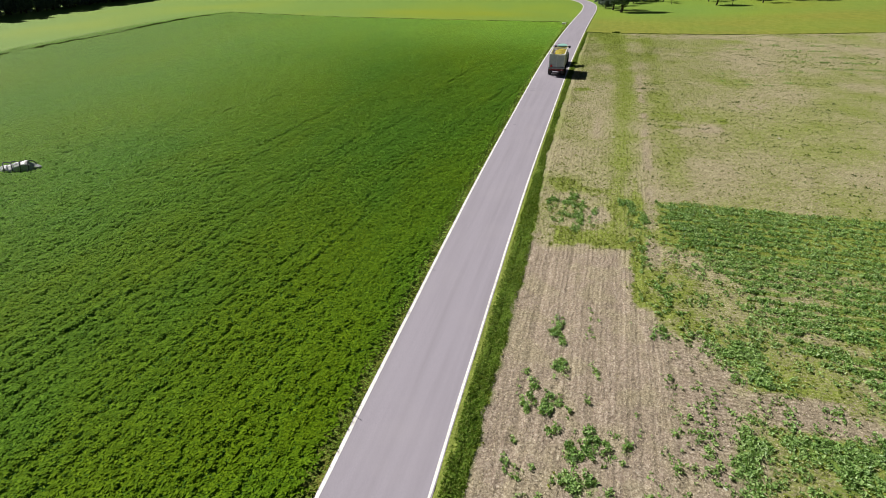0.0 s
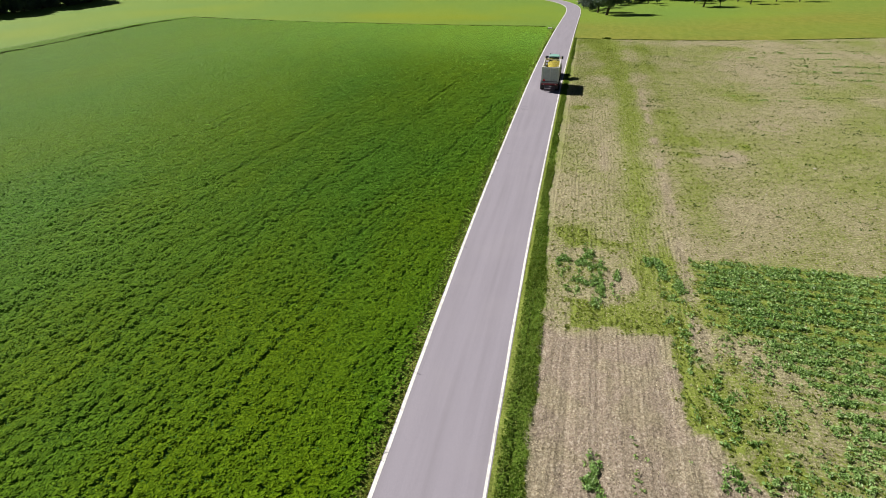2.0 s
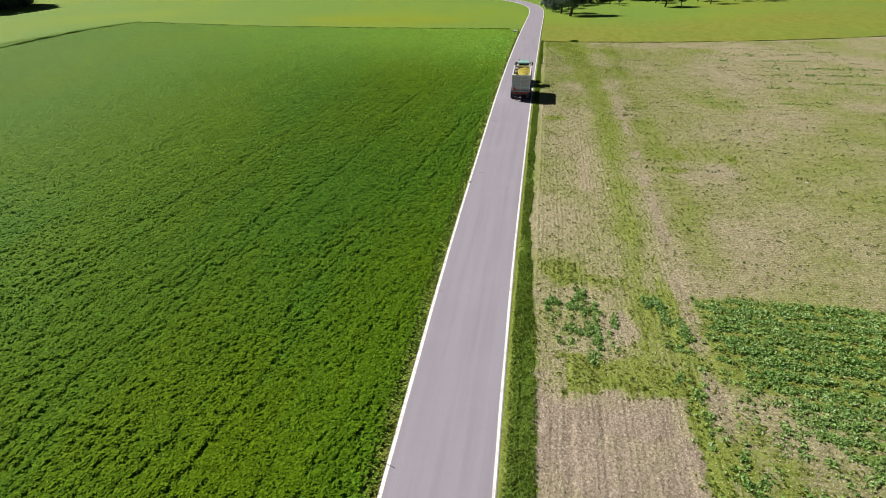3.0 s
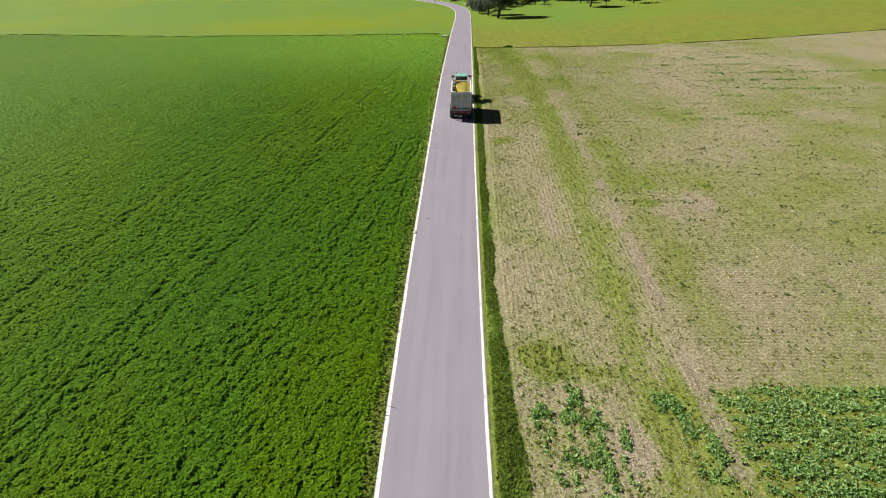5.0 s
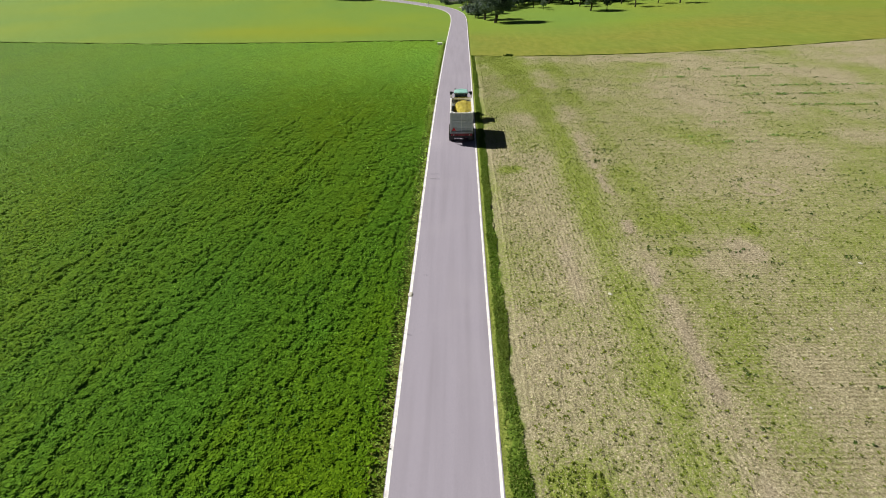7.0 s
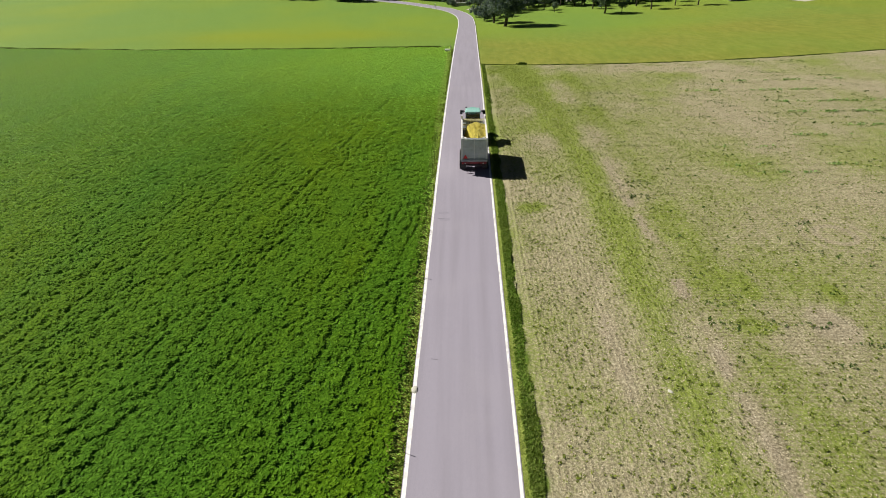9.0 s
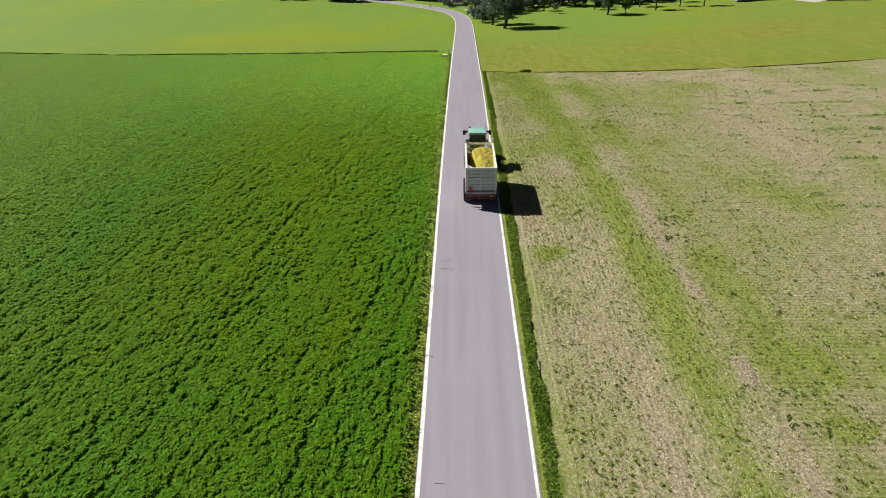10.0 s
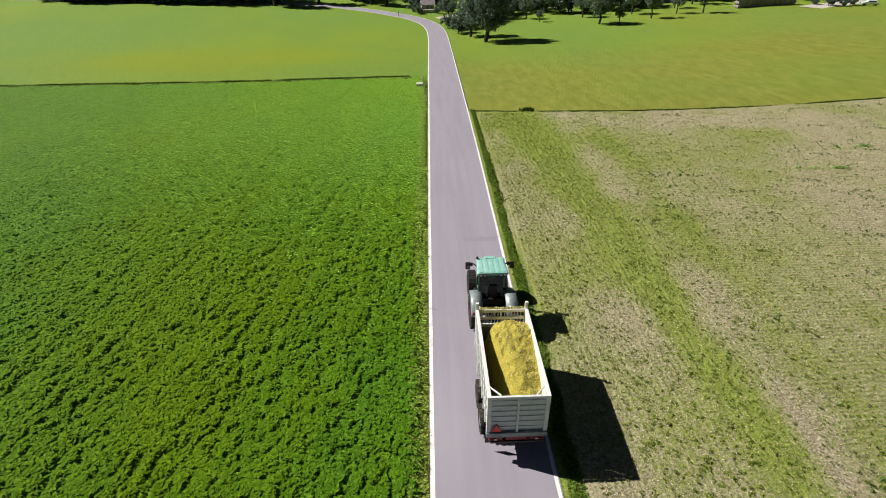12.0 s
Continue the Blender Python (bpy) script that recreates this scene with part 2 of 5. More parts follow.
M_STRAW = leafy("straw_bits", (.14, .11, .07), (.45, .38, .25), (.75, .67, .50), thin=.1)
M_DITCH = leafy("rank_grass", (.03, .065, .010), (.065, .125, .018), (.14, .19, .045), thin=.3)
M_OAK = leafy("tree_leaves", (.045, .082, .080), (.095, .145, .140), (.19, .25, .24), rough=.35, spec=.6)
M_OLIVE = leafy("grey_green_leaves", (.065, .105, .085), (.125, .18, .145), (.21, .27, .215), rough=.45, spec=.4)
# far wood: aerial haze is put into the leaf colours as a blue-grey lift
M_FAR = leafy("hazed_wood_leaves", (.06, .10, .10), (.10, .15, .155), (.15, .20, .21), thin=.5)
M_LINE = plain("road_paint", (.80, .79, .78), .6, vary=.08, scale=3, dirt=(.45, .43, .43))
M_PATCH = plain("old_asphalt_repair", (.262, .242, .290), .8, 0, .08, 9)
M_CRACK = plain("tar", (.05, .045, .05), .6)
M_STEEL = plain("galvanised_steel", (.52, .55, .57), .5, .25, .1, 4, dirt=(.36, .36, .34))
M_WHITE = plain("white_enamel", (.78, .78, .76), .45, 0, .06, 5, dirt=(.6, .57, .5))
# tailgate colours are painted paler to stand in for light on the shaded rear
M_BLUEGREY = plain("lifted_blue_grey_panel", (.52, .58, .62), .45, 0, .10, 3, dirt=(.58, .60, .58))
M_GATE = plain("lifted_gate_steel", (.68, .72, .74), .5, 0, .1, 4, dirt=(.7, .71, .68))
M_RED = plain("red_paint", (.26, .022, .03), .45, 0, .2, 4, dirt=(.18, .05, .04))
M_REFLECT = plain("red_reflector", (.75, .03, .03), .3, 0, .1)
M_RUBBER = plain("tyre_rubber", (.028, .027, .026), .85, 0, .25, 8, dirt=(.09, .08, .065), spec=.25)
M_TEAL = plain("faded_green_roof", (.25, .50, .44), .5, 0, .1, 3, dirt=(.40, .62, .57))
M_GREEN = plain("dark_green_paint", (.02, .09, .06), .35, 0, .2, 4, dirt=(.09, .10, .07))
M_FENDER = plain("dusty_grey_fender", (.22, .26, .275), .4, .1, .18, 4, dirt=(.36, .37, .36))
M_DARK = plain("black_frame", (.02, .02, .021), .5, .1, .2)
M_LAMP = plain("lamp_lens", (.75, .76, .74), .2)
M_STONE = plain("pale_concrete", (.52, .51, .44), .9, 0, .2, 3, dirt=(.25, .25, .18), spec=.2)
M_TARP = plain("weathered_tarp", (.50, .52, .55), .5, 0, .25, 2.2, dirt=(.04, .045, .06))
M_TARPD = plain("dark_tarp_folds", (.07, .08, .10), .55, 0, .3, 2)
M_WOOD = plain("grey_wood", (.22, .18, .14), .85, 0, .35, 3, spec=.2)
M_LOGS = plain("log_ends", (.30, .27, .28), .9, 0, .4, 4, dirt=(.14, .125, .14), spec=.2)
M_TILE = plain("weathered_roof_tiles", (.34, .29, .31), .85, 0, .25, 2)
M_PLASTER = plain("pinkish_plaster", (.42, .36, .40), .85, 0, .15, 2, dirt=(.30, .25, .28))
M_GRAVEL = plain("pale_gravel", (.50, .47, .42), .95, 0, .2, 2, spec=.2)
M_CAR = plain("white_car_paint", (.78, .80, .84), .25, 0, .04, 3)
M_CARGLASS = plain("dark_car_glass", (.03, .035, .045), .1, 0, .1)


# ---- mesh helpers ----
def mesh_of(name, verts, faces, material, smooth=False):
    me = bpy.data.meshes.new(name)
    verts = np.asarray(verts, dtype=np.float32)
    faces = np.asarray(faces, dtype=np.int32)
    n, k = faces.shape
    me.vertices.add(len(verts))
    me.vertices.foreach_set("co", verts.ravel())
    me.loops.add(n * k)
    me.loops.foreach_set("vertex_index", faces.ravel())
    me.polygons.add(n)
    me.polygons.foreach_set("loop_start", np.arange(0, n * k, k, dtype=np.int32))
    me.polygons.foreach_set("use_smooth", np.full(n, smooth))
    me.materials.append(material)
    me.update(calc_edges=True)
    return me


def sheet(name, xs, ys, height, material, attrs=None, parent=None, edge=None, end=None):
    """A ground sheet over the grid xs by ys; height(x, y) gives z; edge(x, y) may shift x along the road, end(x, y) y at the far rim."""
    gx, gy = np.meshgrid(xs, ys)
    if edge is not None:
        gx = edge(gx, gy)
    if end is not None:
        gy = end(gx, gy)
    gz = height(gx, gy)
    w, h = len(xs), len(ys)
    i = np.arange(w * h).reshape(h, w)
    faces = np.stack([i[:-1, :-1], i[:-1, 1:], i[1:, 1:], i[1:, :-1]], -1).reshape(-1, 4)
    me = mesh_of(name, np.stack([gx, gy, gz], -1).reshape(-1, 3), faces, material, True)
    for key, fn in (attrs or {}).items():
        a = me.attributes.new(key, "FLOAT", "POINT")
        a.data.foreach_set("value", np.asarray(fn(gx, gy), dtype=np.float32).ravel())
    ob = new(name, me)
    ob.parent = parent
    return ob


def steps(*spans):
    """Coordinates from spans (start, end, first step, last step)."""
    out = []
    for a, b, s0, s1 in spans:
        n = max(1, int(round(abs(b - a) / ((s0 + s1) / 2))))
        k = np.arange(n) / n
        out.append(a + (b - a) * (k * s0 + (s1 - s0) * k * k / 2) / ((s0 + s1) / 2))
    out.append(np.array([spans[-1][1]]))
    return np.concatenate(out)


def cards(rs, c, size, lean=.6, long=1.0, up=(0, 0, 1), curl=.18):
    """Loose leaf cards round the centres c, turned at random; lean 0 lies flat, 1 is any way."""
    n = len(c)
    size = np.broadcast_to(size, n)[:, None]
    nor = np.array(up) * (1 - lean) + lean * rs.normal(size=(n, 3))
    nor /= np.linalg.norm(nor, axis=1)[:, None] + 1e-9
    a = np.cross(nor, rs.normal(size=(n, 3)))
    a /= np.linalg.norm(a, axis=1)[:, None] + 1e-9
    b = np.cross(nor, a) * size * .5 * long
    a = a * size * .5
    bend = nor * size * curl
    v = np.stack([c - b, c + a * .8 + bend, c + b, c - a * .8 + bend], 1).reshape(-1, 3)
    return v, np.arange(4 * n).reshape(n, 4)


def blades(rs, base, height, width, spread=.5):
    """Upright bent blades, one triangle pair each, standing on base."""
    n = len(base)
    height = np.broadcast_to(height, n)[:, None]
    width = np.broadcast_to(width, n)[:, None]
    ang = rs.rand(n) * 6.283
    d = np.stack([np.cos(ang), np.sin(ang), np.zeros(n)], 1)
    lean = np.stack([np.cos(ang + 1.57), np.sin(ang + 1.57), np.zeros(n)], 1) * height * spread * rs.rand(n, 1)
    mid = base + lean * .35 + np.array([0, 0, .6]) * height
    tip = base + lean + np.array([0, 0, 1.0]) * height * (1 - .25 * spread)
    v = np.stack([base - d * width * .5, base + d * width * .5, mid + d * width * .45, tip, mid - d * width * .45], 1).reshape(-1, 3)
    return v, np.arange(5 * n).reshape(n, 5)


def part(name, bm, material, parent, label="", smooth=False):
    me = bpy.data.meshes.new(name)
    bm.normal_update()
    bm.to_mesh(me)
    bm.free()
    me.materials.append(material)
    if smooth:
        me.polygons.foreach_set("use_smooth", np.full(len(me.polygons), True))
    ob = new(name, me)
    ob.parent = parent
    if label:
        ob["label"] = label
    return ob


def box(bm, x0, x1, y0, y1, z0, z1, bevel=0.0, turn=None):
    m = Matrix.Translation(((x0 + x1) / 2, (y0 + y1) / 2, (z0 + z1) / 2))
    if turn:
        m = m @ pose(0, 0, 0, *turn)
    vs = bmesh.ops.create_cube(bm, size=1, matrix=m @ Matrix.Diagonal((x1 - x0, y1 - y0, z1 - z0, 1)))["verts"]
    if bevel:
        es = {e for v in vs for e in v.link_edges}
        bmesh.ops.bevel(bm, geom=list(es), offset=bevel, segments=2, affect="EDGES", profile=.6)
    return bm


def rod(bm, a, b, r0, r1=None, seg=10):
    a, b = Vector(a), Vector(b)
    d = b - a
    m = Matrix.Translation((a + b) / 2) @ d.to_track_quat("Z", "Y").to_matrix().to_4x4()
    bmesh.ops.create_cone(bm, cap_ends=True, segments=seg, radius1=r0, radius2=r0 if r1 is None else r1, depth=d.length, matrix=m)
    return bm


def lathe(bm, profile, seg=32, x=0.0, y=0.0, z=0.0):
    """Turn a profile of (radius, offset along x) about the x axis through (x, y, z)."""
    rings = []
    for r, off in profile:
        rings.append([bm.verts.new((x + off, y + r * math.cos(a), z + r * math.sin(a))) for a in (2 * math.pi * k / seg for k in range(seg))])
    for p, q in zip(rings, rings[1:]):
        for k in range(seg):
            bm.faces.new((p[k], p[(k + 1) % seg], q[(k + 1) % seg], q[k]))
    for ring in (rings[0], rings[-1]):
        bm.faces.new(ring)
    return bm


def sweep(bm, pts, r, seg=8):
    for a, b in zip(pts, pts[1:]):
        rod(bm, a, b, r, r, seg)
    return bm


def thing(name, m, label, category, group=""):
    ob = new(name)
    ob.matrix_basis = m
    return tagged(ob, label, category, group)


B = bmesh.new

# ---- road ----
ROAD_HALF = 2.42


def road_line():
    """Centre line of the lane: straight, then a bend to the west."""
    p = [(-7.2, -80), (-7.25, 0), (-7.5, 20), (-7.85, 45), (-7.85, 70), (-7.7, 100), (-7.45, 130), (-7.2, 160), (-6.9, 190), (-6.75, 215), (-7.4, 232),
         (-9.6, 244), (-14, 254), (-21, 263), (-31, 274), (-49, 288), (-75, 296), (-120, 306), (-260, 330)]
    p = np.array(p, float)
    out = []
    for i in range(len(p) - 1):
        a, b, c, d = p[max(0, i - 1)], p[i], p[i + 1], p[min(len(p) - 1, i + 2)]
        n = max(2, int(np.linalg.norm(c - b) / 2))
        for t in np.arange(n) / n:
            out.append(.5 * (2 * b + (c - a) * t + (2 * a - 5 * b + 4 * c - d) * t * t + (3 * b - a - 3 * c + d) * t ** 3))
    return np.array(out)


CENTRE = road_line()
TANGENT = np.gradient(CENTRE, axis=0)
TANGENT /= np.linalg.norm(TANGENT, axis=1)[:, None]
SIDE = np.stack([TANGENT[:, 1], -TANGENT[:, 0]], 1)          # to the right of the lane


def road_x(y):
    """x of the centre line where the lane runs north."""
    return np.interp(y, CENTRE[:110, 1], CENTRE[:110, 0])


def ribbon(name, left, right, lift, material, parent=None, centre=None, side=None, rough=0.0):
    c, s = (CENTRE, SIDE) if centre is None else (centre, side)
    rs = np.random.RandomState(len(name) + int(abs(left) * 100))
    rows = []
    for o, dz in ((left, -.12), (left, 0), ((left + right) / 2, 0), (right, 0), (right, -.12)):
        w = rs.normal(size=len(c)) * rough * (1 if o != (left + right) / 2 else 0)
        p = c + s * (o + w)[:, None] if rough else c + s * o
        rows.append(np.column_stack([p, ground_z(c[:, 0], c[:, 1]) + lift + dz]))
    k, n = len(rows), len(c)
    v = np.stack(rows, 1).reshape(-1, 3)
    i = np.arange(n * k).reshape(n, k)
    f = np.stack([i[:-1, :-1], i[:-1, 1:], i[1:, 1:], i[1:, :-1]], -1).reshape(-1, 4)
    ob = new(name, mesh_of(name, v, f, material))
    ob.parent = parent
    return ob


road = tagged(ribbon("road", -ROAD_HALF - .12, ROAD_HALF + .12, .10, M_ASPHALT), "narrow grey asphalt farm lane with worn surface", "road", kind="structure")
ribbon("edge_line", -ROAD_HALF - .09, -ROAD_HALF + .09, .105, M_LINE, road, rough=.008)["label"] = "worn white painted edge line"
ribbon("edge_line", ROAD_HALF - .07, ROAD_HALF + .07, .105, M_LINE, road, rough=.008)["label"] = "worn white painted edge line"

# ---- the fields ----
def blob(x, y, cx, cy, rx, ry):
    d = ((x - cx) / rx) ** 2 + ((y - cy) / ry) ** 2
    return step(1.9, .1, d + 2.4 * (fbm(x, y, 1.0, 4, 4) - .5))


def band(v, a, b, soft=.3):
    return step(a - soft, a + soft, v) * step(b + soft, b - soft, v)


def left_edge(x, y):
    """Grid x counts from the lane's left rim."""
    return x + road_x(y) - ROAD_HALF - .14


def ditch_y(x):
    return np.interp(x, [-140, -120, -76, -58, -41, -24, -11], [166, 164, 158.2, 158.3, 158.9, 160.2, 161.2])


def fence_y(x):
    return sum(np.interp(x + d, [-6, -3, 20, 45, 78, 110], [140, 139.3, 135.4, 136.2, 141, 146]) for d in (-8, -4, 0, 4, 8)) / 5


def canopy(x, y):
    """How closed the crop's leaf cover is: low in small dents drawn out along the sowing direction and in a few long wheel lines."""
    u, v = x * .989 - y * .149, x * .149 + y * .989
    n = fbm(u, v * .65, .24, 2, 8) + .30 * (fbm(u, v * .4, 2.4, 2, 4) - .5)
    gaps = step(.28, .55, fbm(u, v * .5, 1.5, 2, 9))
    for c in (-23.0, -24.9, -32.4, -34.3, -41.5, -43.4, -55.0, -57.0):
        n = n - .34 * np.exp(-((u - c - .5 * (fbm(u * 0, v, 9, 2, 5) - .5)) / .2) ** 2) * gaps
    off = road_x(y) - ROAD_HALF - .14 - x
    for c in (1.5, 3.2, 5.1):
        n = n - .22 * np.exp(-((off - c - .3 * (fbm(x * 0, y, 7, 2, 6) - .5)) / .14) ** 2) * gaps
    return n


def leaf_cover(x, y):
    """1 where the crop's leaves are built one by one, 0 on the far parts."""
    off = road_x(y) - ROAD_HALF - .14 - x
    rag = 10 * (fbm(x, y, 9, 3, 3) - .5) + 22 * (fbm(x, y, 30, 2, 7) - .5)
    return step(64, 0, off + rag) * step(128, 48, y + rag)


def crop_height(x, y):
    off = road_x(y) - ROAD_HALF - .14 - x
    lush = step(.05, .75, off)
    u, v = x * .989 - y * .149, x * .149 + y * .989
    bumps = .06 * fbm(x, y, .5, 2, 1) + .08 * fbm(u, v * .4, 1.3, 3, 13) + (.04 + .14 * (1 - leaf_cover(x, y))) * step(.25, .5, canopy(x, y))
    waves = .10 * (fbm(x, y, 3.2, 2, 6) - .5)
    swath = .12 * (fbm(u, v * .06, .55, 2, 2) - .5)
    return .03 + lush * (.06 + bumps + waves + swath) + (1 - lush) * .06 * fbm(x, y, .3, 2, 7)


def crop_dry(x, y):
    off = road_x(y) - ROAD_HALF - .14 - x
    return np.clip(step(1.3, .1, off) * (.35 + .9 * fbm(x, y, .8, 3, 2)) + .7 * np.exp(-((off - .8 - .2 * (fbm(x * 0, y, 6, 2, 4) - .5)) / .13) ** 2), 0, .9)


xs = -steps((0, 34, .19, .21), (34, 56, .22, .3), (56, 112, .3, .9))
ys = steps((-30, 5, 1.2, .2), (5, 110, .20, .21), (110, 158.5, .22, .4))
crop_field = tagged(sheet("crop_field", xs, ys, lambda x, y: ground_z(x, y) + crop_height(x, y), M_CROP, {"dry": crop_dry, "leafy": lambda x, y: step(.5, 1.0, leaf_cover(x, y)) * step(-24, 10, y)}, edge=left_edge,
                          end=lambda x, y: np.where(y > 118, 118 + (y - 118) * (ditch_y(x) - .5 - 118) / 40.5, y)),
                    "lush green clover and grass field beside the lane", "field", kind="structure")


def verge_x(y):
    return np.interp(y, [0, 20, 35, 42, 49, 55, 70, 86, 106, 130], [-3.5, -3.5, -3.45, -3.75, -4.2, -4.4, -4.4, -4.3, -4.2, -4.1])


def patch(x, y, spots, k, soft=1.4):
    """Loose ragged patches (centre x, centre y, half width, half length)."""
    m = x * 0
    rag = fbm(x, y, 1.3, 4, 4) - .5
    for cx, cy, rx, ry in spots:
        d = ((x - cx) / rx) ** 2 + ((y - cy) / ry) ** 2
        m = np.maximum(m, k * step(soft, .1, d + 2.2 * rag))
    return m


def area(x, y, corners, soft=.5, rag=1.2):
    """1 inside a ragged outline, 0 outside."""
    inside, near = np.zeros(np.shape(x), bool), np.full(np.shape(x), 1e9)
    for (ax, ay), (bx, by) in zip(corners, corners[1:] + corners[:1]):
        dx, dy = bx - ax, by - ay
        k = np.clip(((x - ax) * dx + (y - ay) * dy) / (dx * dx + dy * dy), 0, 1)
        near = np.minimum(near, np.hypot(x - ax - k * dx, y - ay - k * dy))
        inside ^= ((ay > y) != (by > y)) & (x < dx * (y - ay) / (dy if dy else 1e-9) + ax)
    return step(-soft, soft, np.where(inside, near, -near) + rag * (fbm(x, y, 1.1, 3, 4) - .5) + rag * (fbm(x, y, .35, 2, 6) - .5))


def radish(x, y):
    """Cover of the dark broad-leaved crop."""
    low = np.interp(x, [6.0, 7.0, 8.5, 9.6, 11.2, 11.9, 12.3, 13.4, 16, 18, 22, 60], [44, 41.5, 39.3, 35.5, 33.5, 31, 28.8, 27.4, 25.5, 23, 16, -20])
    rag = fbm(x, y, 2.2, 4, 5) - .5
    rows = step(-.45, .45, np.sin(y * 6.283 / .95 + .1 * x + 2.6 * (fbm(x * .4, y, 5, 2, 12) - .5)) + 1.5 * (fbm(x * .5, y, .8, 2, 8) - .5))
    main = step(6.0, 7.0, x + .8 * rag) * step(46.3, 45.3, y + 1.0 * rag) * step(-1.2, 1.2, y - low + 3.5 * rag) * (.30 + .62 * rows)
    upper = step(5.8, 6.6, x + .8 * rag) * step(46.3, 45.3, y + 1.0 * rag) * step(36, 38.5, y + 3 * rag)
    m = np.maximum(main, upper * (.10 + .36 * rows) + .32 * upper * step(43.4, 44.6, y + rag))
    loose = step(.42, .62, fbm(x, y * .45, .42, 3, 17))
    m = np.maximum(m, patch(x, y, ((9.8, 26.9, 1.3, 1.4), (10.4, 24.9, 1.0, 1.0)), .8))
    m = np.maximum(m, loose * patch(x, y, ((-1.6, 43.0, 1.5, 3.0), (-.4, 41.2, .5, 2.4), (.9, 41.7, .35, 1.6), (3.5, 44.6, .6, 1.4), (4.4, 42.0, .9, 1.9), (4.4, 37.6, .7, 1.5)), .62, 1.7))
    m = np.maximum(m, loose * .32 * area(x, y, [(4.0, 37.0), (5.4, 36.0), (7.4, 31.0), (9.6, 27.8), (8.0, 26.0), (5.6, 29.6), (4.2, 30.5)], .6, 1.4))
    m = np.maximum(m, step(7.6, 9.6, x + 2 * rag + .5 * (y - 17)) * step(21.6, 20.2, y + 2 * rag - .2 * (x - 10)) * .9 * step(.3, .62, fbm(x, y, 1.8, 3, 9)))
    m = np.maximum(m, loose * patch(x, y, ((-.6, 26.2, .4, 1.3), (-.3, 24.0, .45, 1.8), (-.2, 21.8, .55, 1.5), (-.1, 19.5, .7, 1.3), (1.3, 18.0, 1.1, 1.3), (-1.9, 20.6, .7, 1.6), (3.0, 18.2, .8, .8), (1.5, 15.6, 1.2, 1.0)), .55, 1.7))
    m = np.maximum(m, loose * patch(x, y, ((-.5, 15.2, .8, 2.0), (-1.9, 16.5, .6, 1.5), (4.5, 15, 1.0, 1.0), (1.2, 12.5, .8, 1.0), (1.45, 26.2, .35, 3.6), (1.6, 22.0, .4, 1.6), (5.5, 27.5, .9, 1.0), (7.2, 18.6, 1.2, 1.6)), .34, 1.7))
    m = m * (1 - patch(x, y, ((14.2, 29, 1.4, .6), (16.8, 28.5, 1.5, .6), (11.4, 27.0, .8, .5), (11.3, 29.3, 1.2, .4), (12.8, 39.4, 1.1, .4), (8.6, 36.2, 1.0, .5), (15, 33, 1.7, .5), (19, 36, 2, .5), (18, 41, 2, .3)), 1.0))
    m = np.maximum(m, .3 * step(5, 9, x + 3 * rag) * step(46, 44, y) * step(.35, .6, fbm(x, y, 1.1, 3, 14)))
    m = np.maximum(m, .09 * step(46, 44, y) * step(2, 6, x) * step(.45, .62, fbm(x, y, 1.4, 3, 15)))
    for y0, x0, x1 in ((106.8, 28, 44), (90.0, 15, 30), (88.1, 17, 27), (94.8, 17, 32), (90.2, 6, 9), (121.5, 28, 46), (111, 30, 60), (116.5, 22, 40), (101.5, 34, 58), (126, 34, 60), (98.3, 26, 40)):
        m = np.maximum(m, (.4 if y0 < 97 else .62) * band(y + .5 * (fbm(x, y, 4, 2, 2) - .5), y0 - .2, y0 + .2, .2) * band(x, x0, x1, 1.5) * step(.3, .55, fbm(x, y, 1.2, 2, 4)))
    return m


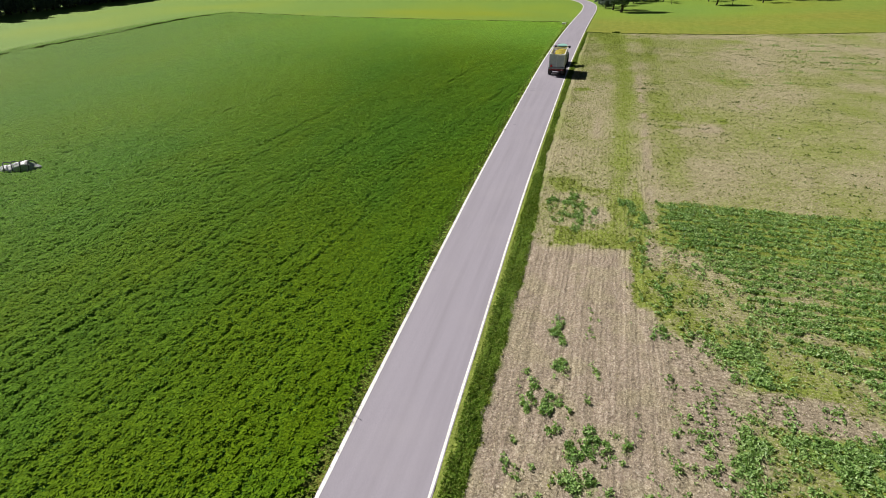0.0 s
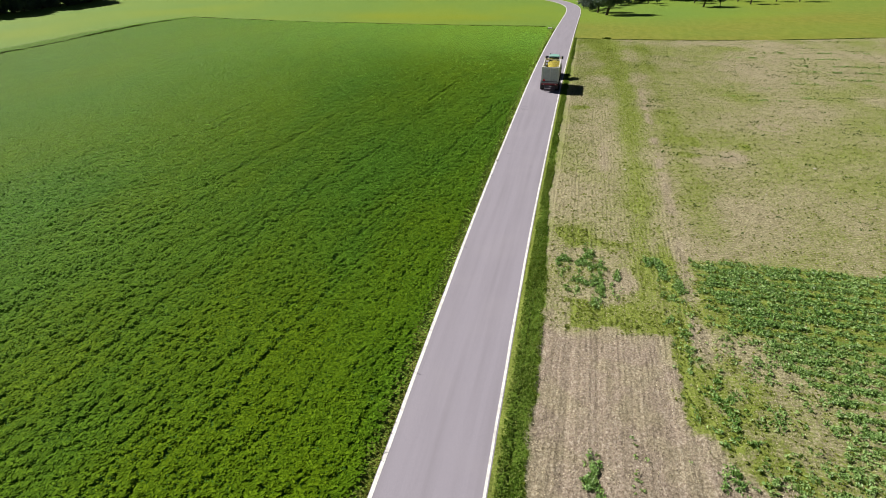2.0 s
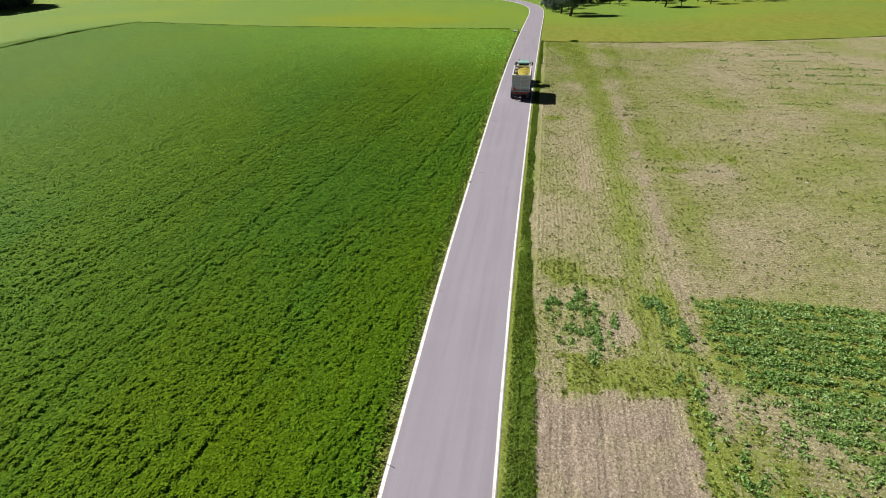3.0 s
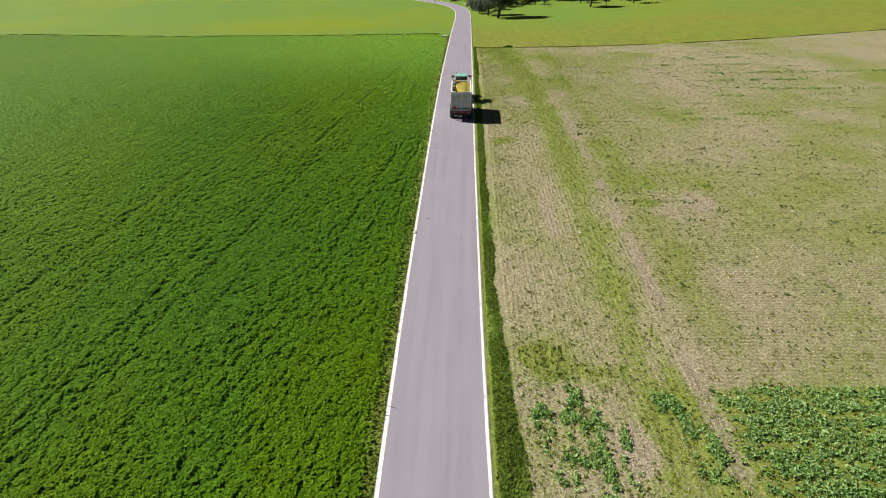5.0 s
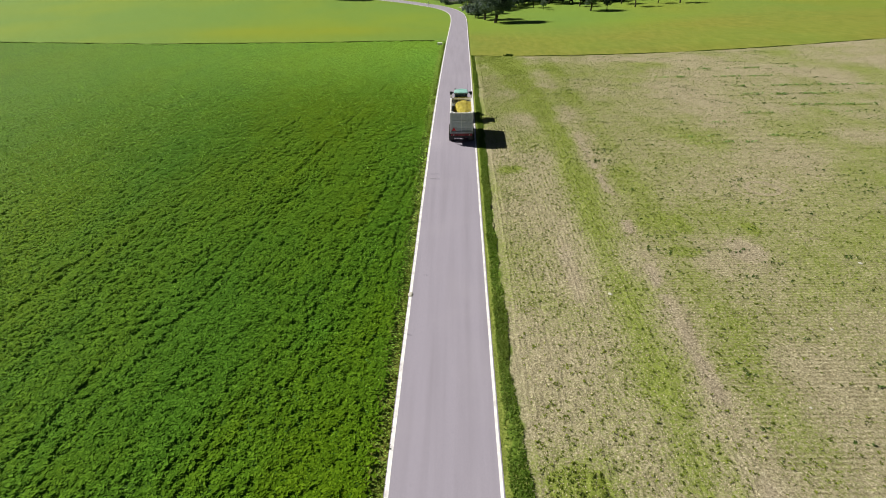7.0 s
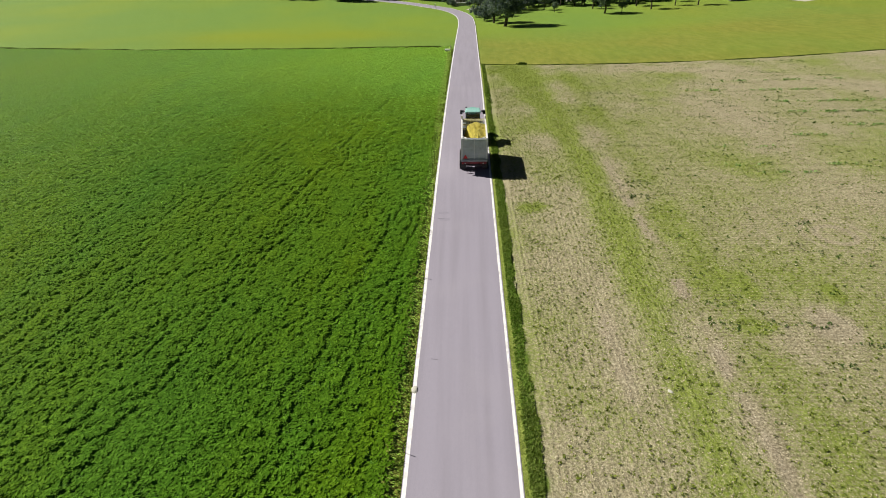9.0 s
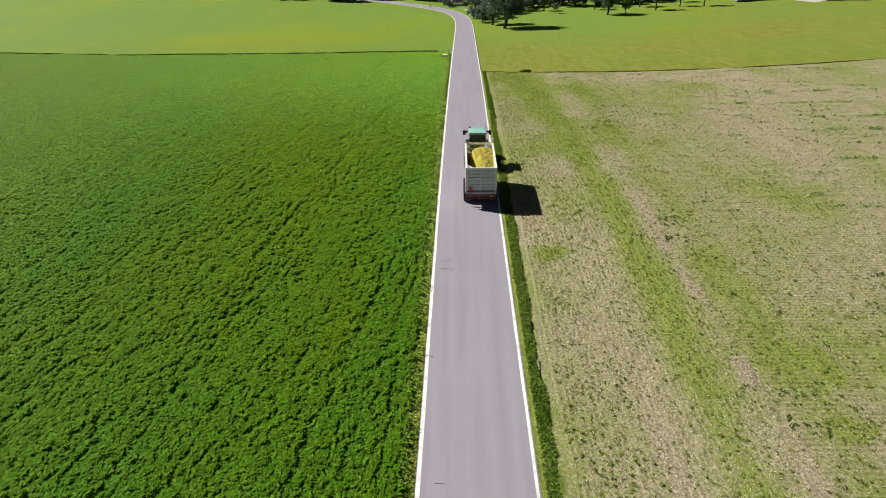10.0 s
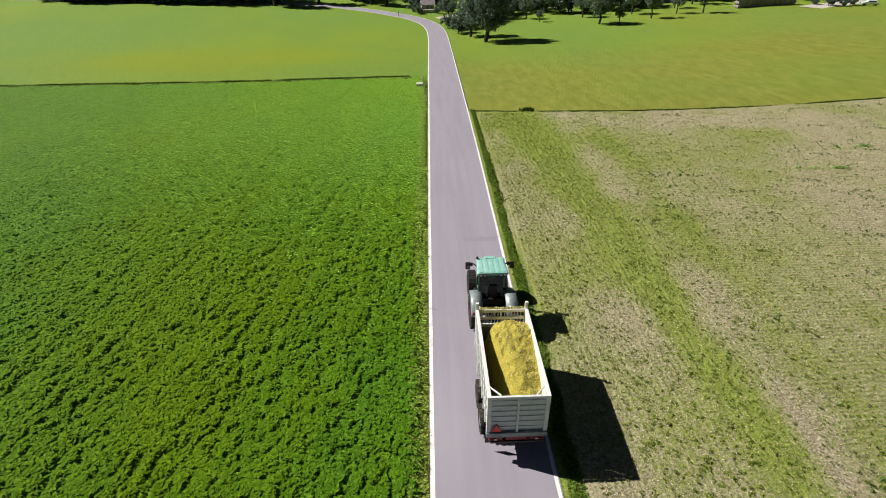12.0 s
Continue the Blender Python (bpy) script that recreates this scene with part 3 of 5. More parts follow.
def weed_cover(x, y):
    base = .30 + .05 * step(85, 60, y) + .05 * band(y, 62, 82, 6) + .36 * fbm(x, y, 6, 4, 11) + .11 * step(70, 105, y)
    base = base - step(92, 104, y) * step(4, 8, x) * (.02 + .05 * step(.40, .60, fbm(x * .6, y, 9, 3, 17)))
    mid = np.interp(y, [36, 60, 80, 90, 110, 125, 140], [2.4, 3.2, 3.6, 3.9, 2.6, 1.4, .2])
    wide = np.interp(y, [36, 60, 110, 140], [.8, 1.2, 1.5, 3.0])
    base = base + np.interp(y, [30, 40, 75, 95, 110], [0, .16, .20, .30, .40]) * np.exp(-((x - mid + (fbm(x, y, 4, 2, 7) - .5)) / wide) ** 2)
    base = base + .10 * band(x, 7.0, 9.5, 1.0) * step(44, 50, y)
    for cx, cy, rx, ry, k in ((3.4, 38.1, 1.6, .8, .25), (4.5, 45.2, .5, 4, .2)):
        base = base + k * blob(x, y, cx, cy, rx, ry)
    for cx, cy, rx, ry, k in ((-2.1, 48, 1.0, 1.2, .65), (-2.2, 81.5, 1.2, 1.0, .22), (10, 70.6, .5, 1.3, .22), (15, 70, .5, 1, .2), (9, 66.8, 1, .8, .16), (11, 38.6, 4, .5, .6)):
        base = base + k * blob(x, y, cx, cy, rx, ry)
    base = base + .40 * area(x, y, [(-1.8, 39.3), (1.2, 39.0), (4.6, 38.4), (4.8, 37.0), (1.8, 36.7), (-1.8, 36.6)], .5, 1.2)
    base = base + .28 * blob(x, y, -.9, 37.8, .9, 1.0)
    base = base + .20 * area(x, y, [(4.0, 37.2), (7.0, 35.2), (7.8, 33.4), (6.6, 31.0), (8.8, 27.4), (7.8, 26.2), (5.0, 29.6), (3.9, 30.0)], .7, 2.4) * step(.3, .6, fbm(x, y, 1.0, 3, 5))
    base = base + .30 * band(x + .5 * (fbm(x, y, 2, 2, 4) - .5), 3.9, 4.7, .3) * band(y, 28, 38, 1.0) + .16 * step(36, 39, y) * step(46.5, 45, y) * step(2, 5, x)
    base = base + .22 * area(x, y, [(-2.6, 47.4), (2.4, 47.4), (2.2, 46.2), (-2.6, 46.3)], .5, 1.0) + .12 * band(y, 46.3, 50, 1.6) * step(2.5, -1, x)
    base = base - .55 * bare_cover(x, y) + .16 * radish(x, y) + .04 * step(7, 11, x) * step(46, 43, y)
    return np.clip(np.maximum(base, step(.25, -.35, x - verge_x(y) + .8 * (fbm(x, y, .9, 3, 3) - .5)) * (.75 + .3 * fbm(x, y, .8, 2, 3))), 0, 1.2)


def bare_cover(x, y):
    rim = np.interp(y, [10, 22, 24.6, 27.2, 32.3, 37], [8.6, 9.0, 8.0, 5.1, 3.7, 3.4])
    m = step(37.2, 34.8, y + 2.5 * (fbm(x, y, 2, 3, 3) - .5)) * step(.9, -.9, x - rim + 1.6 * (fbm(x, y, 1.2, 3, 7) - .5)) * (.6 + .5 * step(.3, .6, fbm(x, y, 1.6, 3, 12)))
    m = np.maximum(m, .9 * blob(x, y, 6.5, 23.2, 2.6, 4)) 
    m = np.maximum(m, .8 * blob(x, y, 12, 22.5, 3.5, 1.1))
    for cx, cy, rx, ry in ((13.3, 66.9, 1.2, 1.6), (.4, 64.7, .5, 3.2), (1.3, 42, .9, 1.2), (5.5, 43, .6, 3), (5.4, 37.5, .6, 1.6)):
        m = np.maximum(m, .36 * blob(x, y, cx, cy, rx, ry))
    m = np.maximum(m, .5 * np.exp(-((x - 5.85 - .5 * (fbm(x * 0, y, 8, 2, 3) - .5)) / .4) ** 2) * step(.35, .65, fbm(x, y, 2, 3, 6)) * step(40, 48, y) * step(95, 84, y))
    m = np.maximum(m, .10 * step(92, 104, y) * step(.38, .62, fbm(x * .6, y, 9, 3, 17)) * step(-2, 0, x))
    r = np.hypot(x - 19.2, (y - 77))
    return np.maximum(m, .28 * step(.0, .8, np.sin(r * 6)) * step(2.6, 2.0, r) * step(.6, 1.0, r))


def stubble_height(x, y):
    along = step(5.2, 6.2, x)
    rows = .016 * ((1 - along) * np.sin(x * 2 * math.pi / .38 + 5 * fbm(x, y, 1.6, 2, 3)) + along * np.sin(y * 2 * math.pi / .36 + .6 * fbm(x, y, 6, 2, 2)))
    clods = (.10 + .05 * step(38, 34, y)) * (fbm(x, y, .33, 3, 5) - .4) + .05 * (fbm(x, y, 2, 2, 6) - .5)
    ruts = .05 * sum(np.exp(-((x - c - .15 * (fbm(x * 0, y, 7, 2, 3) - .5)) / .2) ** 2) for c in (-1.9, -.3, 4.2, 5.9)) * step(60, 40, y)
    rows = rows * step(-.1, .4, x - verge_x(y)) * (1 - .6 * step(37, 33, y) * (1 - along))
    return .06 + rows * (.5 + fbm(x, y, 1.5, 2, 9)) + clods - ruts + .10 * weed_cover(x, y) * fbm(x, y, .4, 2, 4)


xs = steps((-5.45, 26, .14, .17), (26, 100, .2, 1.0))
ys = steps((-30, 6, 1.2, .16), (6, 96, .17, .18), (96, 139, .2, .4))


stubble_field = tagged(sheet("stubble_field", xs, ys, lambda x, y: ground_z(x, y) + stubble_height(x, y), M_STUBBLE, {"weed": weed_cover, "bare": bare_cover, "leaf": radish,
                              "lawn": lambda x, y: step(.15, -.3, x - verge_x(y) + .7 * (fbm(x, y, .9, 3, 3) - .5)) * step(.25, .5, x - road_x(y) - ROAD_HALF - .13 + .4 * (fbm(x, y, .6, 2, 5) - .5))},
                             edge=lambda x, y: np.where(x < -4.6, road_x(y) + ROAD_HALF + .13 + (x + 5.45), x),
                             end=lambda x, y: np.where(y > 96, 96 + (y - 96) * (fence_y(x) - 96) / 43, y)),
                       "tan stubble field with straw, bare soil and green weeds", "field", kind="structure")


def base_height(x, y):
    inside = step(-116, -112, x) * step(99, 96, x) * step(157.5, 155, y) * step(0, 1, np.where(x > -5, fence_y(x) - .3 - y, 1.0))
    near = np.exp(-((x - np.interp(y, CENTRE[:, 1], CENTRE[:, 0])) / 5) ** 4)
    hill = 14 * step(150, 600, np.abs(x + 10)) * fbm(x, y, 300, 2, 3) + 30 * step(420, 1200, y)
    return ground_z(x, y) - .3 * inside + .05 * (1 - near) * (fbm(x, y, 2.5, 2, 5)) + hill


def meadow_dry(x, y):
    east = step(-5.6, -4.6, x)
    far = np.interp(y + .12 * (60 - np.clip(x, 0, 90)) + 14 * (fbm(x, y, 22, 3, 6) - .5), [130, 165, 178, 196, 230], [1.15, 1.1, .75, .12, .05])
    far = np.clip(far + step(30, 75, x) * .5 * step(260, 225, y), 0, 1)
    return np.clip(east * far * (.55 + .8 * (fbm(x, y, 14, 3, 4) - .15)), 0, 1)


xs = np.concatenate([-steps((40, 400, 1.5, 30), (400, 1800, 80, 200))[::-1], steps((-40, 120, .9, .9), (120, 400, 1.5, 30), (400, 1800, 80, 200))[1:]])
ys = np.concatenate([-steps((20, 1500, 10, 150))[::-1], steps((-20, 130, 3, 1), (130, 260, .8, .8), (260, 420, 1.2, 20), (420, 2500, 40, 200))[1:]])
ground = tagged(sheet("ground", xs, ys, base_height, M_MEADOW, {"dry": meadow_dry, "gold": lambda x, y: .65 * np.exp(-(((x + 48) / 34) ** 2 + ((y - 184) / 17) ** 2)) * (.5 + fbm(x, y, 9, 3, 2))}), "open green and yellowish meadow land", "ground", kind="structure")


# ---- loose cover: leaves, blades, plants ----
def stuff(name, v, f, material, label, category, smooth=False):
    return tagged(new(name, mesh_of(name, v, f, material, smooth)), label, category, kind="stuff")


rs = np.random.RandomState(31)


def crop_leaves(n, reach, y1, size):
    """Leaves and blades of the crop, closed but for small dents."""
    off, y = reach * rs.rand(n), (y1 + 24) * rs.rand(n) - 24
    thin = step(reach, reach * .25, off + 5 * rs.normal(size=n)) * step(y1, y1 - 45, y + 5 * rs.normal(size=n)) * step(-24, 10, y)
    x = road_x(y) - ROAD_HALF - .14 - off
    y = np.where(y > 118, 118 + (y - 118) * (ditch_y(x) - .5 - 118) / 40.5, y)
    full = canopy(x, y)
    keep = (step(.20, .36, full) + .45 > rs.rand(n)) & (step(.25, 1.25, off) * thin > rs.rand(n))
    x, y, full = x[keep], y[keep], full[keep]
    k = leaf_cover(x, y) ** 1.5
    z = ground_z(x, y) + crop_height(x, y) + .02 + (.02 + .05 * k) * step(.24, .46, full) + (.01 + .05 * k) * rs.rand(len(x))
    v, f = cards(rs, np.column_stack([x, y, z]), size * (.6 + .8 * rs.rand(len(x))), (.05 + .12 * k)[:, None], 1.7, curl=.08)
    stuff("crop_leaves", v, f, M_CROPLEAF, "clover leaves and grass blades of the lush green crop", "crop plants")


crop_leaves(960000, 36, 118, .108)
crop_leaves(510000, 68, 136, .140)

rs = np.random.RandomState(11)
def along_verge(n):
    y = 2 + 138 * rs.rand(n)
    x0, x1 = road_x(y) + ROAD_HALF + .34, verge_x(y) - .05
    x = x0 + (x1 - x0 + .45 * (fbm(y * 0, y, 1.7, 3, 8) - .55)) * rs.rand(n) ** .9
    return x, y, fbm(x, y, 1.6, 3, 5)


x, y, thick = along_verge(75000)
keep = thick + .7 * rs.rand(len(x)) > .75
x, y, thick = x[keep], y[keep], thick[keep]
c = np.column_stack([x, y, ground_z(x, y) + stubble_height(x, y) + .01 + .14 * thick * rs.rand(len(x))])
v, f = cards(rs, c, .04 + .06 * rs.rand(len(x)), .5, 1.8)
stuff("verge_leaves", v, f, M_BLADE, "low leafy herbs of the grass verge", "herbs")
x, y, thick = along_verge(32000)
base = np.column_stack([x, y, ground_z(x, y) + .05])
v, f = blades(rs, base, .05 + .34 * thick * thick * rs.rand(len(x)), .035, 1.4)
stuff("verge_grass", v, f, M_BLADE, "rough green grass verge along the lane", "grass")

n = 9000
y = 2 + 156 * rs.rand(n)
x = road_x(y) - ROAD_HALF - .2 - .9 * rs.rand(n) ** 1.6
keep = fbm(x, y, 1.2, 2, 3) > .42
x, y = x[keep], y[keep]
base = np.column_stack([x, y, ground_z(x, y) + .04])
v, f = blades(rs, base, .08 + .22 * rs.rand(len(x)), .03, .9)
stuff("edge_weeds", v, f, M_BLADE, "sparse weeds and dry grass at the lane's rim", "grass")


def rosettes(rs, x, y, size, leaves, lift, lean):
    m = len(x)
    ang = rs.rand(m, 1) * 6.28 + np.arange(leaves) * 6.283 / leaves + .5 * rs.normal(size=(m, leaves))
    r = np.broadcast_to(size, m)[:, None] * (.35 + .4 * rs.rand(m, leaves))
    c = np.stack([x[:, None] + r * np.cos(ang), y[:, None] + r * np.sin(ang),
                  (ground_z(x, y) + stubble_height(x, y))[:, None] + lift * (.3 + rs.rand(m, leaves)) * np.broadcast_to(size, m)[:, None]], -1).reshape(-1, 3)
    return cards(rs, c, np.repeat(np.broadcast_to(size, m), leaves) * (.7 + .5 * rs.rand(m * leaves)), lean, 1.5)


n = 255000
x, y = -3.2 - 15 * np.log(1 - .975 * rs.rand(n)), -8 + 57 * rs.rand(n)
keep = radish(x, y) * 1.5 * step(.25, .6, fbm(x, y, .6, 3, 6)) > .04 + 1.1 * rs.rand(n)
x, y = x[keep], y[keep]
x2, y2 = 5 + 55 * rs.rand(40000), 86 + 38 * rs.rand(40000)
keep = radish(x2, y2) > .15 + .5 * rs.rand(40000)
n1 = len(x)
x, y = np.concatenate([x, x2[keep]]), np.concatenate([y, y2[keep]])
v, f = rosettes(rs, x, y, .055 + .09 * rs.rand(len(x)) + .05 * (np.arange(len(x)) >= n1), 4, .9, .45)
stuff("radish_plants", v, f, M_RADISH, "dark green broad-leaved catch crop in patches", "plants")

n = 90000
x, y = -3.8 - 22 * np.log(1 - .985 * rs.rand(n)), 3 + 135 * rs.rand(n)
keep = (weed_cover(x, y) + .3 * (fbm(x, y, .5, 2, 3) - .4) + .09 * step(6, 9, x) * np.sin(y * 6.283 / 1.15 + fbm(x, y, 12, 2, 3) * 3) > .3 + .8 * rs.rand(n)) & (x > verge_x(y) - .2) & (y < fence_y(x) - .3)
x, y = x[keep], y[keep]
v, f = rosettes(rs, x, y, .04 + .075 * rs.rand(len(x)), 3, .5, .35)
stuff("weed_seedlings", v, f, M_WEED, "small yellow-green weed seedlings among the stubble", "weeds")

n = 60000
x, y = -3.4 + 50 * rs.rand(n) ** 1.3, 46.5 + 88 * rs.rand(n)
u = y + .08 * x + 1.5 * fbm(x, y, 9, 2, 3)
dense = fbm(x * .45, y * 1.6, 1.2, 3, 7) + .22 * (fbm(x * .4, y, 5, 2, 12) - .5) + .05 * step(4, 9, x) * np.sin(u * 6.283 / 1.2)
keep = (dense > .62 + .30 * rs.rand(n) + .25 * step(7, 2, x) - .04 * step(95, 125, y)) & (x > verge_x(y) + .5) & (y < fence_y(x) - .5)
x, y = x[keep], y[keep]
v, f = rosettes(rs, x, y, .05 + .09 * rs.rand(len(x)) ** 2, 4, .7, .5)
stuff("volunteer_plants", v, f, M_VOLUNTEER, "small dark green leafy plants scattered over the stubble", "plants")

n = 150000
x, y = -3.8 - 14 * np.log(1 - .985 * rs.rand(n)), 3 + 118 * rs.rand(n)
c = np.column_stack([x, y, ground_z(x, y) + stubble_height(x, y) + .02])[(x > verge_x(y)) & (y < fence_y(x) - .3)]
v, f = cards(rs, c, .018 + .024 * rs.rand(len(c)), .4, 3.2)
stuff("straw_litter", v, f, M_STRAW, "dry straw bits lying on the stubble", "straw")

n = 75000
x, y = -3.4 + 78 * rs.rand(n) ** 1.15, 60 + 78 * rs.rand(n)
keep = (weed_cover(x, y) + .3 > .45 + .35 * rs.rand(n)) & (step(60, 95, y) > rs.rand(n)) & (x > verge_x(y) + .3) & (y < fence_y(x) - .3)
x, y = x[keep], y[keep]
base = np.column_stack([x, y, ground_z(x, y) + stubble_height(x, y) - .01])
v, f = blades(rs, base, .06 + .09 * rs.rand(len(x)), .035, .8)
stuff("stubble_shoots", v, f, M_SHOOT, "thin green shoots sprouting upright between the stubble", "weeds")


def strip_grass(name, pts, width, count, tall, label, seed, wavy=1.0):
    rs = np.random.RandomState(seed)
    p = np.array(pts, float)
    d = np.concatenate([[0], np.cumsum(np.linalg.norm(np.diff(p, axis=0), axis=1))])
    s = d[-1] * rs.rand(count)
    x, y = np.interp(s, d, p[:, 0]), np.interp(s, d, p[:, 1])
    k = fbm(s, s * 0, 3.5, 3, seed)
    keep = k + .3 * rs.rand(count) > .62 * wavy
    x, y, k = x[keep], y[keep], k[keep]
    x, y = x + width * rs.normal(size=len(x)), y + width * rs.normal(size=len(x)) + .3 * (fbm(x, y, 9, 2, 1) - .5)
    base = np.column_stack([x, y, ground_z(x, y)])
    v, f = blades(rs, base, tall * (.4 + .9 * k * rs.rand(len(x))), .12, .7)
    return stuff(name, v, f, M_DITCH, label, "grass")


line = np.linspace(-11, -118, 60)
strip_grass("ditch_grass", np.column_stack([line, ditch_y(line)]), .22, 8000, .34, "dark rank grass along a shallow field ditch", 3, .6)
strip_grass("ditch_grass", np.column_stack([line[1:], ditch_y(line[1:]) + 1.7]), .2, 6500, .34, "dark rank grass along a shallow field ditch", 4, .85)
strip_grass("ditch_grass", [(-119, 164), (-118.5, 140), (-116.5, 112), (-118.8, 85), (-122, 50)], .25, 15000, .75, "dark rank grass along a shallow field ditch", 5, .25)
line = np.linspace(-4.4, 108, 70)
strip_grass("boundary_grass", np.column_stack([line, fence_y(line)]), .06, 9000, .34, "uncut dark grass strip along the field boundary", 6, .8)
strip_grass("boundary_grass", [(2.0, 139.0), (2.9, 138.9)], .2, 260, .6, "uncut dark grass strip along the field boundary", 7, 0)
strip_grass("boundary_grass", [(-4.3, 112), (-4.3, 139)], .12, 450, .4, "uncut dark grass strip along the field boundary", 8)


# ---- trees ----
def tree_parts(name, h, r, leaf, clumps, per, seed, trunk_h, squash=.8, trunk_r=None):
    """Meshes of a trunk with limbs and of a crown of many leaves in clumps."""
    rs = np.random.RandomState(seed)
    tr = trunk_r or h * .028
    bm = B()
    pts = [Vector((0, 0, -.3))]
    for k in range(1, 6):
        pts.append(Vector((.02 * h * rs.normal(), .02 * h * rs.normal(), h * .8 * k / 5)))
    for k in range(5):
        rod(bm, pts[k], pts[k + 1], tr * (1.25 - .23 * k), tr * (1.02 - .23 * k), 7)
    centre = Vector((0, 0, trunk_h + (h - trunk_h) * .5))
    tips = []
    for k in range(11):
        a = k * 2.4 + rs.rand()
        z0 = trunk_h * .75 + (h * .6 - trunk_h * .6) * rs.rand()
        out = r * (.5 + .4 * rs.rand())
        tip = Vector((math.cos(a) * out, math.sin(a) * out, z0 + (h - trunk_h) * (.12 + .25 * rs.rand())))
        mid = Vector((math.cos(a) * out * .45, math.sin(a) * out * .45, z0 + (tip.z - z0) * .35))
        rod(bm, (0, 0, z0), mid, tr * .45, tr * .28, 5)
        rod(bm, mid, tip, tr * .28, tr * .09, 4)
        tips.append(tip)
    cs = []
    for k in range(clumps):
        u = rs.normal(size=3)
        u /= np.linalg.norm(u)
        q = u * np.array([r, r, (h - trunk_h) * .5 * 1.0]) * (.45 + .55 * rs.rand() ** .6) * (.82 + .3 * rs.rand())
        if u[2] < -.2:
            q[2] *= squash
        cs.append(np.array(centre) + q)
    cs = np.array(cs)
    size = r * (.16 + .16 * rs.rand(clumps))
    u = rs.normal(size=(clumps, per, 3))
    u /= np.linalg.norm(u, axis=2)[:, :, None]
    c = cs[:, None] + u * size[:, None, None] * (.35 + .65 * rs.rand(clumps, per, 1) ** .5)
    v, f = cards(rs, c.reshape(-1, 3), leaf * (.7 + .6 * rs.rand(clumps * per)), .9, 1.3)
    return bm, v, f


def tree(name, x, y, h, r, label, material, seed, leaf=.45, clumps=80, per=55, trunk_h=None, category="tree", group=""):
    ob = thing(name, pose(x, y, float(ground_z(np.array(x), np.array(y))) - .05), label, category, group)
    bm, v, f = tree_parts(name, h, r, leaf, clumps, per, seed, trunk_h if trunk_h is not None else h * .22)
    part("trunk", bm, M_BARK, ob)
    crown = new("crown", mesh_of("crown", v, f, material))
    crown.parent = ob
    return ob


def grow(model, x, y, s, turn, label=""):
    m = pose(x, y, float(ground_z(np.array(x), np.array(y))) - .05, 0, 0, turn) @ Matrix.Scale(s, 4)
    ob = copy_thing(model, m)
    if label:
        ob["label"] = label
    return ob


tree("oak_tree", 4.0, 204.5, 14, 5.3, "large dark broad-crowned tree standing in the meadow", M_OAK, 3, .45, 130, 65, 1.7)
tree("oak_tree", 1.4, 215, 11, 3.6, "dark leafy tree behind the large meadow tree", M_OAK, 5, .42, 80, 60, 1.2)
tree("round_tree", 36.4, 225, 9.5, 3.9, "rounded grey-green fruit tree in the meadow", M_OLIVE, 7, .4, 80, 55, 2.0)
young = tree("fruit_tree", 52.4, 230.5, 7.6, 2.6, "small slender fruit tree in the meadow", M_OLIVE, 9, .32, 46, 40, 2.2, group="orchard trees")
for x, y, s, a in ((41.5, 224.2, .55, 30), (35.9, 240, .9, 80), (50.6, 241, .95, 140), (62.1, 237, .75, 200), (68.8, 235, 1.0, 260), (34.2, 250, .95, 310),
                   (22.5, 235.5, .45, 20), (20, 243, .8, 70), (27, 252, 1.1, 120), (44, 252, 1.2, 170), (58, 256, 1.1, 220), (74, 254, 1.2, 270), (86, 262, 1.3, 33), (66, 248, .8, 99)):
    grow(young, x, y, s, a)
forest = tree("woodland_tree", -64, 287, 17, 5.0, "dark woodland tree beyond the bend of the lane", M_FAR, 13, 1.1, 80, 20, 3.6, group="woodland trees")
rs = np.random.RandomState(21)
for x, y in ((-56.8, 283), (-48.6, 291), (-29, 287), (-23.4, 284), (-36, 296), (-17, 292)):
    grow(forest, x, y, .75 + .3 * rs.rand(), 360 * rs.rand())
low = tree("woodland_tree", -60, 296, 15, 5.0, "dark low-crowned tree at the wood's edge", M_FAR, 17, 1.2, 70, 20, .4, group="woodland trees")
for k in range(22):
    grow(low, -66 - 4.2 * k, 298 + .9 * max(0, k - 6) + 1.5 * rs.normal(), .9 + .35 * rs.rand(), 360 * rs.rand())
    if k % 2:
        grow(forest, -68 - 4.2 * k, 307 + .9 * max(0, k - 6) + 2 * rs.normal(), .9 + .4 * rs.rand(), 360 * rs.rand(), "dark woodland tree at the edge of the far wood")
for k in range(16):
    grow(forest, -44 + 7 * k + 2 * rs.normal(), 306 + 4 * rs.normal(), .8 + .4 * rs.rand(), 360 * rs.rand(), "dark woodland tree at the edge of the far wood")
for k in range(16):
    grow(forest, 16 + 7 * k + 2 * rs.normal(), 272 + 5 * rs.normal(), .7 + .4 * rs.rand(), 360 * rs.rand(), "dark woodland tree behind the orchard meadow")
for k in range(26):
    y = 88 + 5.5 * k + 1.2 * rs.normal()
    x = np.interp(y, [80, 150, 210, 240], [-185, -187, -210, -225])
    grow(low, float(x + 1.5 * rs.normal()), float(y), 1.0 + .35 * rs.rand(), 360 * rs.rand(), "dark tree at the rim of the wood beside the fields")
    if k % 2:
        grow(forest, float(x - 9 + 2 * rs.normal()), float(y), 1.0 + .35 * rs.rand(), 360 * rs.rand(), "dark woodland tree at the wood beside the fields")
shrub = tree("shrub", -1.2, 222, 4.6, 2.6, "dense dark shrub under the meadow trees", M_OAK, 15, .5, 40, 22, .3, category="shrub", group="shrubs")
